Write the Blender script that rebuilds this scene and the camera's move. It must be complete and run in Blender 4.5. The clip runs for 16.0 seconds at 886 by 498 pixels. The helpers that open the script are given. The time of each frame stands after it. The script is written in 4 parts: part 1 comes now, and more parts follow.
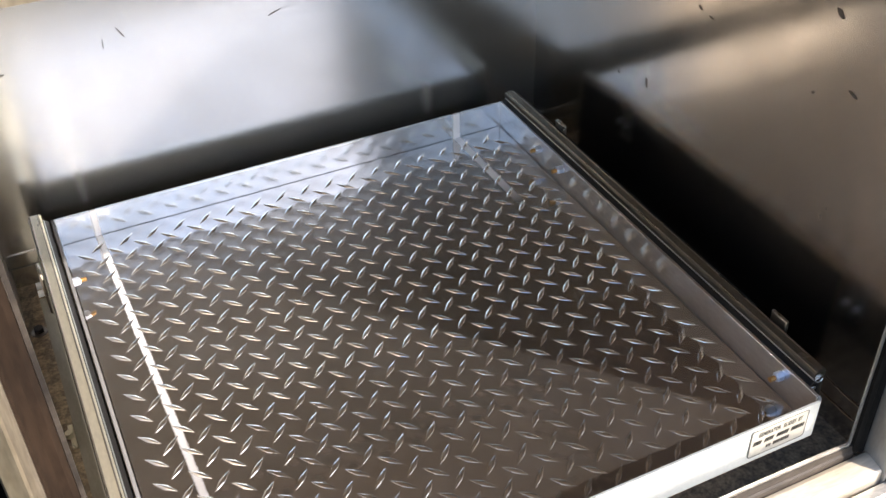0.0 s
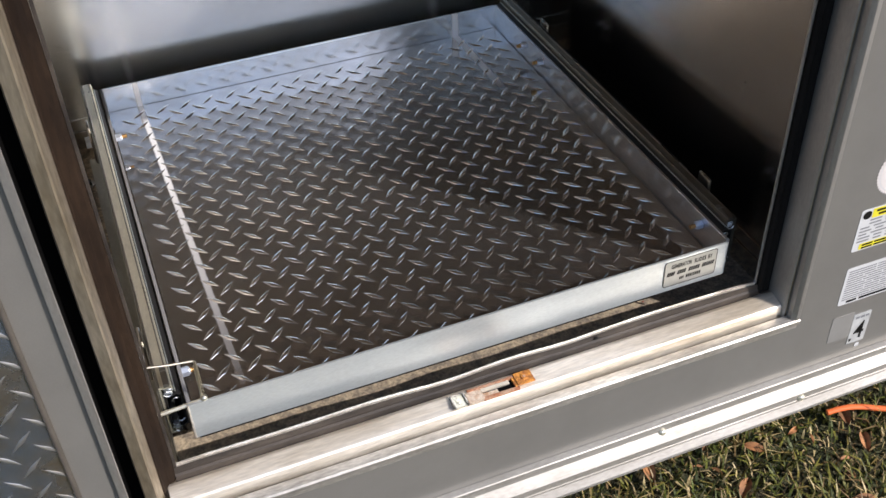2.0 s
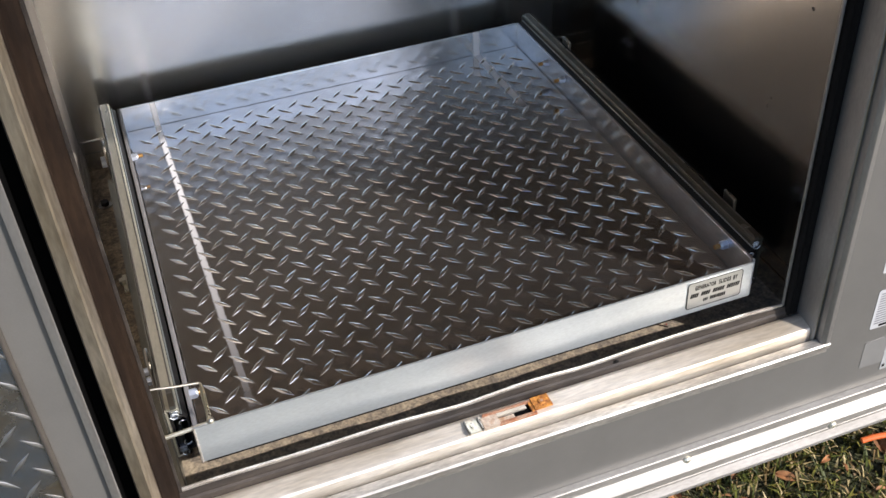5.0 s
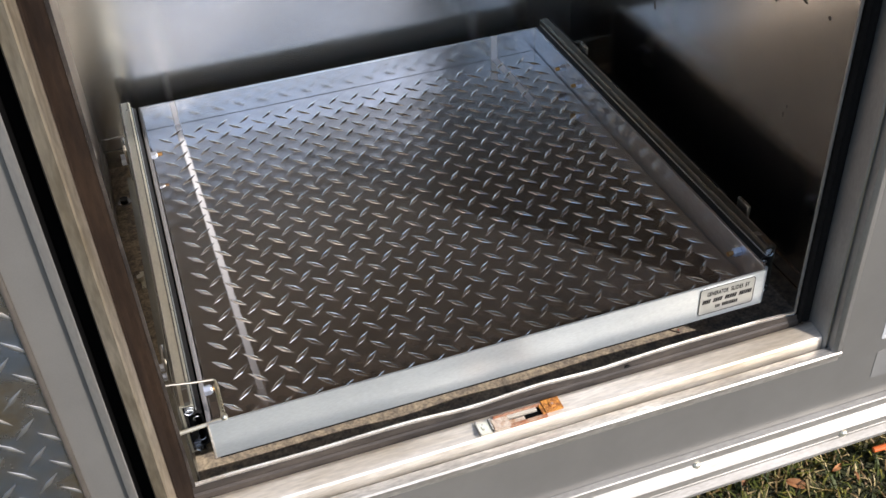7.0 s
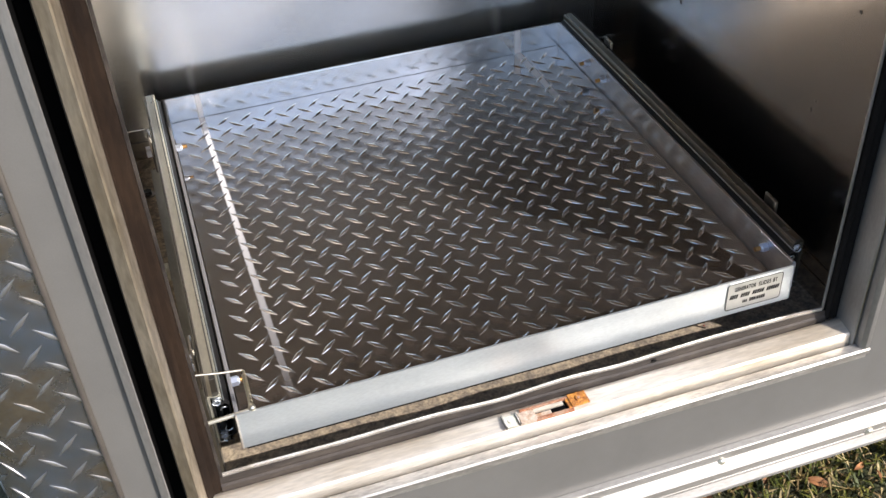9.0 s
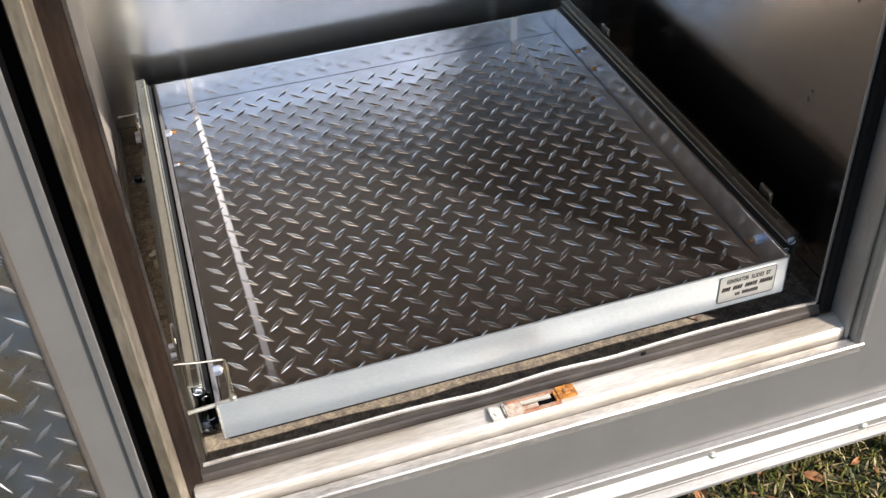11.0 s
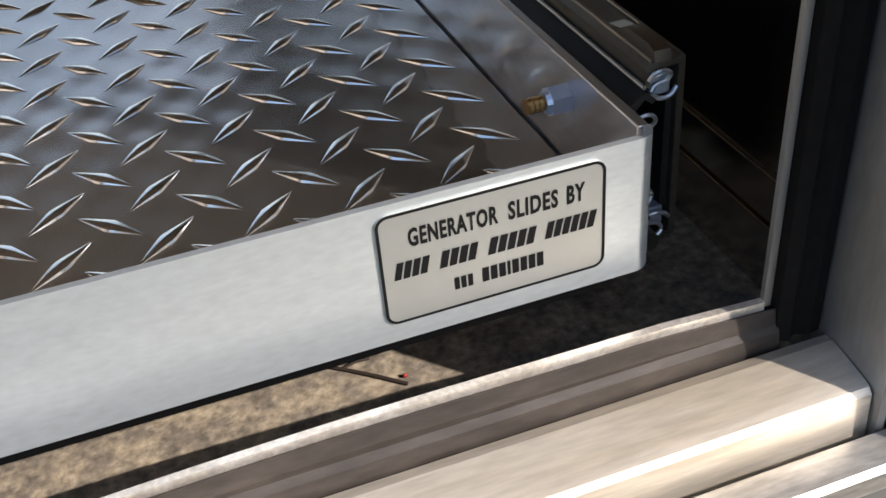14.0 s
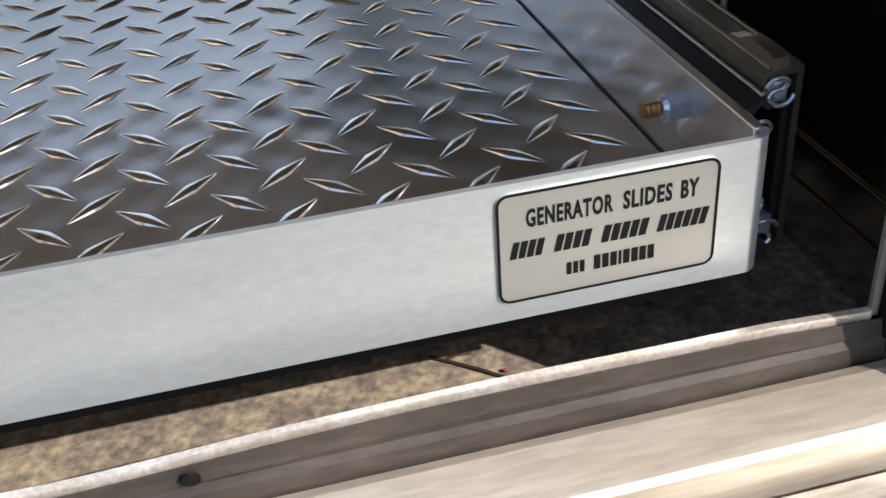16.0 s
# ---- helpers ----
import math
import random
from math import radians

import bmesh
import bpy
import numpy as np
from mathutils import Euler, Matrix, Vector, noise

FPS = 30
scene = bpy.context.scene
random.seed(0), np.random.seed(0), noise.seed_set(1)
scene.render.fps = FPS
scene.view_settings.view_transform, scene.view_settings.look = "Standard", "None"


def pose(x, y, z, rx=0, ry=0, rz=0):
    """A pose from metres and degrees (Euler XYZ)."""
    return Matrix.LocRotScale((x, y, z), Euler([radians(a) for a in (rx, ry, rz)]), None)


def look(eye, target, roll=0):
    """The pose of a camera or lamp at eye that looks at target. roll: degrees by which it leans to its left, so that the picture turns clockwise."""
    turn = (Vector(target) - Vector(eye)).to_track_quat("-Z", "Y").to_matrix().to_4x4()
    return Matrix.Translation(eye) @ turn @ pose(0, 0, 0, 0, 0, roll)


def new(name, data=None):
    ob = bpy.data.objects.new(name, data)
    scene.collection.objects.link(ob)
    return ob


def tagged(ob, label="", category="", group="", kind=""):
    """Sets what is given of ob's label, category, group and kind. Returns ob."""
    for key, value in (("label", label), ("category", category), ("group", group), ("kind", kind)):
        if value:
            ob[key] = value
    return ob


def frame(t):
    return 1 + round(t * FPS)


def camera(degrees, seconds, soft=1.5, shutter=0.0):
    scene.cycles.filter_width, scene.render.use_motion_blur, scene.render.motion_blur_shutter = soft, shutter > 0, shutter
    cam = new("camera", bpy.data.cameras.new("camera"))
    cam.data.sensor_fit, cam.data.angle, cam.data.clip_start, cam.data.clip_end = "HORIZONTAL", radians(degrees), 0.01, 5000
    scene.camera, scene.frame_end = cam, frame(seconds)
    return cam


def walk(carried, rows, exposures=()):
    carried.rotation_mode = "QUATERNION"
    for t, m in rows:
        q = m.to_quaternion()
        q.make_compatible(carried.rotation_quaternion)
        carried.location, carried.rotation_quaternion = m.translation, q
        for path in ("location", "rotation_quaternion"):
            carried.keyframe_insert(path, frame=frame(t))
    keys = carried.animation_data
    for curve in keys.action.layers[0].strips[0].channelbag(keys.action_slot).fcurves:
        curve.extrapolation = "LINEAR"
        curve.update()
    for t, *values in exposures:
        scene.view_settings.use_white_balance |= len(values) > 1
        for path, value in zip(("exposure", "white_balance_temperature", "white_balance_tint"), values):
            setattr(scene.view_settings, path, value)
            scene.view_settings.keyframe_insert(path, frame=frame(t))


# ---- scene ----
cam = camera(46.6, 16.0)
PATH = [
    (0, (0.044, -0.506, 1.433), (0.711, 0.929, 0.21), -1.5),
    (0.2, (0.004, -0.562, 1.422), (0.669, 0.839, 0.159), -1.4),
    (0.5, (-0.046, -0.624, 1.445), (0.645, 0.746, 0.161), 0.6),
    (1, (-0.011, -0.732, 1.457), (0.595, 0.646, 0.14), -0.0),
    (1.5, (0.02, -0.769, 1.457), (0.597, 0.634, 0.154), -0.6),
    (2, (0.043, -0.78, 1.457), (0.58, 0.663, 0.18), -2.3),
    (2.5, (0.047, -0.777, 1.451), (0.587, 0.675, 0.186), -1.8),
    (3, (0.043, -0.773, 1.449), (0.539, 0.681, 0.168), -2.8),
    (3.5, (0.066, -0.764, 1.436), (0.564, 0.727, 0.199), -2.8),
    (4, (0.071, -0.768, 1.433), (0.577, 0.724, 0.201), -2.5),
    (4.5, (0.069, -0.767, 1.431), (0.569, 0.724, 0.195), -3.4),
    (7, (0.069, -0.776, 1.439), (0.53, 0.73, 0.206), -3.4),
    (7.5, (0.07, -0.77, 1.433), (0.522, 0.739, 0.201), -3.7),
    (8, (0.065, -0.766, 1.434), (0.507, 0.745, 0.201), -3.8),
    (8.5, (0.058, -0.769, 1.433), (0.498, 0.745, 0.203), -3.8),
    (9, (0.051, -0.773, 1.434), (0.49, 0.738, 0.2), -3.5),
    (11.5, (0.08, -0.762, 1.421), (0.489, 0.743, 0.168), -3.3),
    (12, (0.087, -0.735, 1.403), (0.475, 0.763, 0.135), -3.4),
    (12.3, (0.117, -0.67, 1.349), (0.503, 0.777, 0.023), -3.2),
    (12.5, (0.154, -0.612, 1.303), (0.714, 0.806, 0.008), -0.2),
    (12.7, (0.233, -0.547, 1.275), (0.875, 0.815, -0.041), -0.3),
    (13, (0.356, -0.48, 1.142), (1.03, 0.878, -0.163), 0.2),
    (13.3, (0.478, -0.374, 1.02), (1.119, 1.045, -0.234), 0.9),
    (13.5, (0.525, -0.322, 0.952), (1.084, 1.111, -0.326), -0.8),
    (13.7, (0.559, -0.281, 0.894), (1.011, 1.19, -0.383), -3.8),
    (14, (0.564, -0.239, 0.813), (1.035, 1.308, -0.363), -5.2),
    (14.5, (0.576, -0.187, 0.757), (1.256, 1.296, -0.4), 0.9),
    (15, (0.587, -0.189, 0.754), (1.272, 1.297, -0.396), 0.1),
    (15.5, (0.583, -0.191, 0.759), (1.26, 1.322, -0.361), 0.2),
    (16, (0.547, -0.259, 0.804), (0.882, 1.387, -0.28), -4.5),
]
EXPOSURES = [(0, 1.5, 6900, 16), (0.3, 1.3, 6850, 16), (0.6, 1.02, 6700, 16), (1.0, 0.70, 6600, 16), (1.5, 0.5, 6550, 16), (7.0, 0.58, 6500, 16), (8.0, 0.62, 6500, 16), (9.0, 0.82, 6550, 16), (11.5, 0.74, 6550, 16), (12.0, 0.64, 6500, 16), (12.5, 0.56, 6500, 16), (13.0, 0.54, 6600, 16), (14.2, 0.70, 6700, 16), (16, 0.70, 6700, 16)]
walk(cam, [(t, look(eye, target, roll)) for t, eye, target, roll in PATH], EXPOSURES)

# sun stands to the front and right of the opening, low
SUN_TO = Vector((0.664, -0.747, 0.0)).normalized()
SUN_EL = radians(34.0)
world = bpy.data.worlds.new("sky")
scene.world = world
world.use_nodes = True
wn = world.node_tree
sky = wn.nodes.new("ShaderNodeTexSky")
sky.sky_type = "NISHITA"
sky.sun_disc = False
sky.air_density = 1.1
sky.dust_density = 1.1
sky.ozone_density = 2.3
sky.sun_elevation = SUN_EL
sky.sun_rotation = math.atan2(SUN_TO.x, SUN_TO.y)
bg = wn.nodes["Background"]
bg.inputs["Strength"].default_value = 0.15
wn.links.new(sky.outputs["Color"], bg.inputs["Color"])
sun = new("sun", bpy.data.lights.new("sun", "SUN"))
sun.data.energy = 3.8
sun.data.angle = radians(0.53)
sun.data.color = (1.0, 0.955, 0.89)
sun.matrix_world = look(SUN_TO * math.cos(SUN_EL) * 20 + Vector((0, 0, math.sin(SUN_EL) * 20)), (0, 0, 0))


# ---- materials ----
# the lattice of the tread lugs: spacing along x and y, and one lug of the first kind
PITCH, PITCH_Y, LUG_X, LUG_Y = 0.0362, 0.0352, 0.5050, 0.0565


def material(name, color, rough=0.5, metal=0.0, tint=None, scale=20.0, stretch=(1, 1, 1), mix=0.5, bump=0.0, bump_scale=None,
             rough_var=0.0, fine=0.0, fine_scale=400.0, per_piece=0.0, spec=0.5, aniso=0.0, lobe=None, bands=(), specks=0.0, dimple=0.0):
    """Two scales of noise: a broad one that mixes color and tint, a fine one that grains it; both give relief."""
    m = bpy.data.materials.new(name)
    m.use_nodes = True
    nt = m.node_tree
    b = nt.nodes["Principled BSDF"]
    b.inputs["Roughness"].default_value = rough
    b.inputs["Metallic"].default_value = metal
    b.inputs["Specular IOR Level"].default_value = spec
    b.inputs["Anisotropic"].default_value = aniso
    co = nt.nodes.new("ShaderNodeTexCoord")
    mp = nt.nodes.new("ShaderNodeMapping")
    mp.inputs["Scale"].default_value = stretch
    nt.links.new(co.outputs["Object"], mp.inputs["Vector"])
    n1 = nt.nodes.new("ShaderNodeTexNoise")
    n1.inputs["Scale"].default_value = scale
    n1.inputs["Detail"].default_value = 6
    n1.inputs["Roughness"].default_value = 0.6
    nt.links.new(mp.outputs[0], n1.inputs["Vector"])
    n2 = nt.nodes.new("ShaderNodeTexNoise")
    n2.inputs["Scale"].default_value = fine_scale
    n2.inputs["Detail"].default_value = 3
    nt.links.new(mp.outputs[0], n2.inputs["Vector"])
    mx = nt.nodes.new("ShaderNodeMix")
    mx.data_type = "RGBA"
    mx.inputs[6].default_value = (*color, 1)
    mx.inputs[7].default_value = (*(tint or color), 1)
    ramp = nt.nodes.new("ShaderNodeMapRange")
    ramp.inputs[1].default_value, ramp.inputs[2].default_value = 0.5 - 0.25 / max(mix, 0.05) * 0.5, 0.5 + 0.25 / max(mix, 0.05) * 0.5
    nt.links.new(n1.outputs[0], ramp.inputs[0])
    nt.links.new(ramp.outputs[0], mx.inputs[0])
    col = mx.outputs[2]
    if fine:
        g = nt.nodes.new("ShaderNodeMapRange")
        g.inputs[1].default_value, g.inputs[2].default_value = 0.3, 0.7
        g.inputs[3].default_value, g.inputs[4].default_value = 1 - fine, 1 + fine
        nt.links.new(n2.outputs[0], g.inputs[0])
        v = nt.nodes.new("ShaderNodeVectorMath")
        v.operation = "SCALE"
        nt.links.new(col, v.inputs[0])
        nt.links.new(g.outputs[0], v.inputs["Scale"])
        col = v.outputs[0]
    if per_piece:
        oi = nt.nodes.new("ShaderNodeObjectInfo")
        g = nt.nodes.new("ShaderNodeMapRange")
        g.inputs[3].default_value, g.inputs[4].default_value = 1 - per_piece, 1 + per_piece
        nt.links.new(oi.outputs["Random"], g.inputs[0])
        v = nt.nodes.new("ShaderNodeVectorMath")
        v.operation = "SCALE"
        nt.links.new(col, v.inputs[0])
        nt.links.new(g.outputs[0], v.inputs["Scale"])
        col = v.outputs[0]
    nt.links.new(col, b.inputs["Base Color"])
    if rough_var:
        g = nt.nodes.new("ShaderNodeMapRange")
        g.inputs[1].default_value, g.inputs[2].default_value = 0.3, 0.7
        g.inputs[3].default_value, g.inputs[4].default_value = rough - rough_var, rough + rough_var
        nt.links.new(n1.outputs[0], g.inputs[0])
        nt.links.new(g.outputs[0], b.inputs["Roughness"])
    if bump:
        src = n2 if bump_scale is None else nt.nodes.new("ShaderNodeTexNoise")
        if bump_scale is not None:
            src.inputs["Scale"].default_value = bump_scale
            src.inputs["Detail"].default_value = 2
            nt.links.new(mp.outputs[0], src.inputs["Vector"])
        bm_ = nt.nodes.new("ShaderNodeBump")
        bm_.inputs["Distance"].default_value = bump
        bm_.inputs["Strength"].default_value = 1.0
        height = src.outputs[0]
        if dimple:
            # shallow pressing marks round the lugs, in step with their lattice
            sq = nt.nodes.new("ShaderNodeSeparateXYZ")
            nt.links.new(co.outputs["Object"], sq.inputs[0])
            yz = nt.nodes.new("ShaderNodeMath")
            yz.operation = "ADD"
            nt.links.new(sq.outputs[1], yz.inputs[0])
            nt.links.new(sq.outputs[2], yz.inputs[1])
            waves = []
            for sock, off, pitch in ((sq.outputs[0], LUG_X, PITCH), (yz.outputs[0], LUG_Y + 0.611, PITCH_Y)):
                k = nt.nodes.new("ShaderNodeMath")
                k.operation = "MULTIPLY_ADD"
                k.inputs[1].default_value = 2 * math.pi / pitch
                k.inputs[2].default_value = -off * 2 * math.pi / pitch
                nt.links.new(sock, k.inputs[0])
                c_ = nt.nodes.new("ShaderNodeMath")
                c_.operation = "COSINE"
                nt.links.new(k.outputs[0], c_.inputs[0])
                waves.append(c_.outputs[0])
            pr = nt.nodes.new("ShaderNodeMath")
            pr.operation = "MULTIPLY"
            nt.links.new(waves[0], pr.inputs[0])
            nt.links.new(waves[1], pr.inputs[1])
            am = nt.nodes.new("ShaderNodeMath")
            am.operation = "MULTIPLY_ADD"
            am.inputs[1].default_value = dimple
            nt.links.new(pr.outputs[0], am.inputs[0])
            nt.links.new(height, am.inputs[2])
            height = am.outputs[0]
        nt.links.new(height, bm_.inputs["Height"])
        nt.links.new(bm_.outputs[0], b.inputs["Normal"])
    if lobe:
        c = nt.nodes.new("ShaderNodeBsdfPrincipled")
        c.inputs["Roughness"].default_value = lobe[0]
        c.inputs["Metallic"].default_value = metal
        nt.links.new(col, c.inputs["Base Color"])
        if bump:
            nt.links.new(bm_.outputs[0], c.inputs["Normal"])
        ms = nt.nodes.new("ShaderNodeMixShader")
        ms.inputs[0].default_value = lobe[1]
        nt.links.new(b.outputs[0], ms.inputs[1])
        nt.links.new(c.outputs[0], ms.inputs[2])
        nt.links.new(ms.outputs[0], nt.nodes["Material Output"].inputs["Surface"])
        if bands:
            # white bands that run along y, with a ragged edge, fading to the front
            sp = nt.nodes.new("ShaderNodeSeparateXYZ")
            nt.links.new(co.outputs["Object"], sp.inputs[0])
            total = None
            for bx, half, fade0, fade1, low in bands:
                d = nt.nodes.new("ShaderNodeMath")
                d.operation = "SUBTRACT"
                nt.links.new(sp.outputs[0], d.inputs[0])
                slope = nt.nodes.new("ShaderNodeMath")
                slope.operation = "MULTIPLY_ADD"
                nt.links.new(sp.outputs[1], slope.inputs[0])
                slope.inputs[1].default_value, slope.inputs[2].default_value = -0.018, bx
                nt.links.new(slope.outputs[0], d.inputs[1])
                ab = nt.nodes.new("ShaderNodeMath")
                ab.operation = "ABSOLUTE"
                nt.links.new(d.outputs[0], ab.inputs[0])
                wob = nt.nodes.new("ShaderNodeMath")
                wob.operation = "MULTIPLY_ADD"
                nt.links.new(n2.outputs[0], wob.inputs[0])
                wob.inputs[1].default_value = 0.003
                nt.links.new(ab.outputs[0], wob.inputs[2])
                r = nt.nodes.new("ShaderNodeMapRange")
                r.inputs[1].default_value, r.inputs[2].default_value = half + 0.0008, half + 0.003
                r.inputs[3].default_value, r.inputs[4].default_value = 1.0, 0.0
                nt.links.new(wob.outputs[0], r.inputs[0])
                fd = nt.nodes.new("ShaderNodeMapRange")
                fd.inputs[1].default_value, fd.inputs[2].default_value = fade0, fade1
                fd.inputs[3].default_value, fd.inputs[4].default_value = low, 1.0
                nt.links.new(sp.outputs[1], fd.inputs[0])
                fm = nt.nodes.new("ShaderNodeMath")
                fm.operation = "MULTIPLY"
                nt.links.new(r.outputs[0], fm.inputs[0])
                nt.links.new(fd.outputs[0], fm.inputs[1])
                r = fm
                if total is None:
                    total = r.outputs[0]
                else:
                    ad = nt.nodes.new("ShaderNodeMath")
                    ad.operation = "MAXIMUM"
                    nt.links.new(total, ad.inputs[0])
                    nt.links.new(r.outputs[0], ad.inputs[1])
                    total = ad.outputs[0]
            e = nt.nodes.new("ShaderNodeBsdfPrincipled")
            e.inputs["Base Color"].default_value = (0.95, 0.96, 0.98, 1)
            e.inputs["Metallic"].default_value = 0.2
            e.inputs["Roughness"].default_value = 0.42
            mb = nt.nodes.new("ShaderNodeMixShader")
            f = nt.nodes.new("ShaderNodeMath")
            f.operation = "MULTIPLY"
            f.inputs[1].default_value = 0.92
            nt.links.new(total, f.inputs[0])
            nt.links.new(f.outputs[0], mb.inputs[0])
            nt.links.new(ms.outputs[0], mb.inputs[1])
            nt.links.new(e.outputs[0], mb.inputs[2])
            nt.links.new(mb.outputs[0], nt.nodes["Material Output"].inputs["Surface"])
    if specks:
        # small dark scuffs, few and far between
        vo = nt.nodes.new("ShaderNodeTexNoise")
        vo.inputs["Scale"].default_value = 26
        vo.inputs["Detail"].default_value = 3
        vo.inputs["Distortion"].default_value = 0.6
        mp2 = nt.nodes.new("ShaderNodeMapping")
        mp2.inputs["Scale"].default_value = (1.0, 1.0, 0.6)
        mp2.inputs["Rotation"].default_value = (0.5, 0.5, 0.3)
        nt.links.new(co.outputs["Object"], mp2.inputs[0])
        nt.links.new(mp2.outputs[0], vo.inputs["Vector"])
        r = nt.nodes.new("ShaderNodeMapRange")
        r.inputs[1].default_value, r.inputs[2].default_value = 0.745, 0.765
        r.inputs[3].default_value, r.inputs[4].default_value = 0.0, specks
        nt.links.new(vo.outputs[0], r.inputs[0])
        dk = nt.nodes.new("ShaderNodeBsdfPrincipled")
        dk.inputs["Base Color"].default_value = (0.06, 0.05, 0.045, 1)
        dk.inputs["Roughness"].default_value = 0.7
        ms2 = nt.nodes.new("ShaderNodeMixShader")
        out = nt.nodes["Material Output"].inputs["Surface"]
        src = out.links[0].from_socket
        nt.links.new(r.outputs[0], ms2.inputs[0])
        nt.links.new(src, ms2.inputs[1])
        nt.links.new(dk.outputs[0], ms2.inputs[2])
        nt.links.new(ms2.outputs[0], out)
    return m


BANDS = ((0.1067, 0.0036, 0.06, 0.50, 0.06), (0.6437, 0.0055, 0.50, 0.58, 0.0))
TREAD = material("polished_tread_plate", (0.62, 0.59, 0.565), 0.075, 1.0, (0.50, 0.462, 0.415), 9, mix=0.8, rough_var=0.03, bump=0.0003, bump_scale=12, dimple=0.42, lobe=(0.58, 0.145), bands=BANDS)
LUG = material("polished_lug_aluminium", (0.93, 0.92, 0.90), 0.12, 1.0, (0.80, 0.785, 0.76), 40, per_piece=0.06, rough_var=0.03, lobe=(0.34, 0.19))
PANEL_LUG_MAT = material("bright_lug_aluminium", (0.48, 0.48, 0.475), 0.40, 1.0, (0.36, 0.35, 0.335), 40, lobe=(0.65, 0.4))
# blue base is mirrored sky painted into the metal, with a tan mottle
PANEL = material("sky_tinted_tread_plate", (0.40, 0.47, 0.60), 0.26, 1.0, (0.43, 0.37, 0.30), 12, mix=1.2, rough_var=0.07, bump=0.0014, bump_scale=26, dimple=0.2, lobe=(0.6, 0.25), fine=0.08, fine_scale=150)
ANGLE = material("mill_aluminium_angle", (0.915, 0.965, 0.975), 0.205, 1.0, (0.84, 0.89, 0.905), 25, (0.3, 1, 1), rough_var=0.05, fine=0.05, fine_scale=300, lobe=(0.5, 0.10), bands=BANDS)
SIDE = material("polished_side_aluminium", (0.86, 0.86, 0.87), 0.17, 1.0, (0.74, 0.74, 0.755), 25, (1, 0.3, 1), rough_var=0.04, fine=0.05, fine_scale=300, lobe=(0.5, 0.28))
# darker, duller copy of SIDE that keeps the sun's bounce out of the corner
SIDE_SUN = material("side_aluminium_sun_dimmed", (0.26, 0.26, 0.265), 0.6, 0.3, (0.19, 0.19, 0.195), 25, (1, 0.3, 1), rough_var=0.06, fine=0.08, fine_scale=300)
FRONT = material("brushed_front_aluminium", (0.735, 0.78, 0.79), 0.42, 1.0, (0.57, 0.615, 0.635), 11, (0.5, 1, 1.4), mix=0.7, rough_var=0.08, fine=0.05, fine_scale=350, lobe=(0.75, 0.45))
WALL = material("brushed_wall_aluminium", (0.76, 0.765, 0.735), 0.23, 1.0, (0.66, 0.665, 0.635), 3, (0.35, 1, 2.0), rough_var=0.06, bump=0.0003, bump_scale=9, fine=0.07, fine_scale=260, lobe=(0.5, 0.16))
WALL_LEFT = material("dull_brushed_aluminium", (0.66, 0.60, 0.53), 0.55, 0.7, (0.52, 0.47, 0.41), 6, (1, 0.4, 1.5), mix=0.7, rough_var=0.05, fine=0.05, fine_scale=200, lobe=(0.85, 0.5))
WALL_SIDE = material("dull_wall_aluminium", (0.69, 0.635, 0.58), 0.165, 1.0, (0.58, 0.53, 0.48), 6, (0.6, 0.6, 0.25), rough_var=0.05, bump=0.0004, bump_scale=22, fine=0.06, fine_scale=200, lobe=(0.4, 0.05))
FRAME_GREY = material("grey_frame_aluminium", (0.52, 0.51, 0.49), 0.42, 1.0, (0.38, 0.365, 0.345), 18, (1, 1, 0.3), rough_var=0.08, fine=0.06, fine_scale=400, lobe=(0.75, 0.4))
FRAME = material("dull_frame_aluminium", (0.56, 0.50, 0.41), 0.40, 1.0, (0.31, 0.25, 0.165), 16, (1, 1, 0.2), mix=0.95, rough_var=0.1, fine=0.16, fine_scale=300, lobe=(0.75, 0.4))
SILL = material("worn_sill_aluminium", (0.89, 0.85, 0.775), 0.40, 1.0, (0.60, 0.535, 0.43), 26, (0.14, 1, 1), mix=1.0, rough_var=0.1, fine=0.10, fine_scale=420, bump=0.0001, lobe=(0.8, 0.55))
LIP = material("aluminium_edge", (0.90, 0.87, 0.82), 0.4, 1.0, (0.62, 0.56, 0.48), 40, fine=0.15, fine_scale=500, lobe=(0.8, 0.5))
GASKET = material("black_rubber_gasket", (0.010, 0.0065, 0.0048), 0.7, 0.0, (0.022, 0.0135, 0.0085), 22, (1, 1, 0.3), mix=1.0, fine=0.2, bump=0.0002, fine_scale=300, spec=0.1)
# blacker copy of GASKET, for the jamb that stands in shade and the header
GASKET_BLACK = material("shaded_gasket_rubber", (0.006, 0.0055, 0.005), 0.8, 0.0, (0.012, 0.011, 0.010), 22, (1, 1, 0.4), fine=0.15, bump=0.0002, fine_scale=300, spec=0.05)
DUSTY = material("dusty_rubber_gasket", (0.020, 0.016, 0.0135), 0.6, 0.0, (0.056, 0.045, 0.036), 30, (0.3, 1, 1), mix=1.0, fine=0.2, bump=0.0003, fine_scale=300, spec=0.35)
SKIN = material("pewter_painted_skin", (0.262, 0.256, 0.238), 0.34, 0.45, (0.202, 0.197, 0.184), 6, rough_var=0.04, bump=0.0004, bump_scale=5, fine=0.03, fine_scale=600)
RAIL = material("rub_rail_aluminium", (0.50, 0.487, 0.46), 0.5, 1.0, (0.38, 0.366, 0.335), 20, (0.3, 1, 1), mix=0.8, rough_var=0.06, fine=0.1, lobe=(0.85, 0.6))
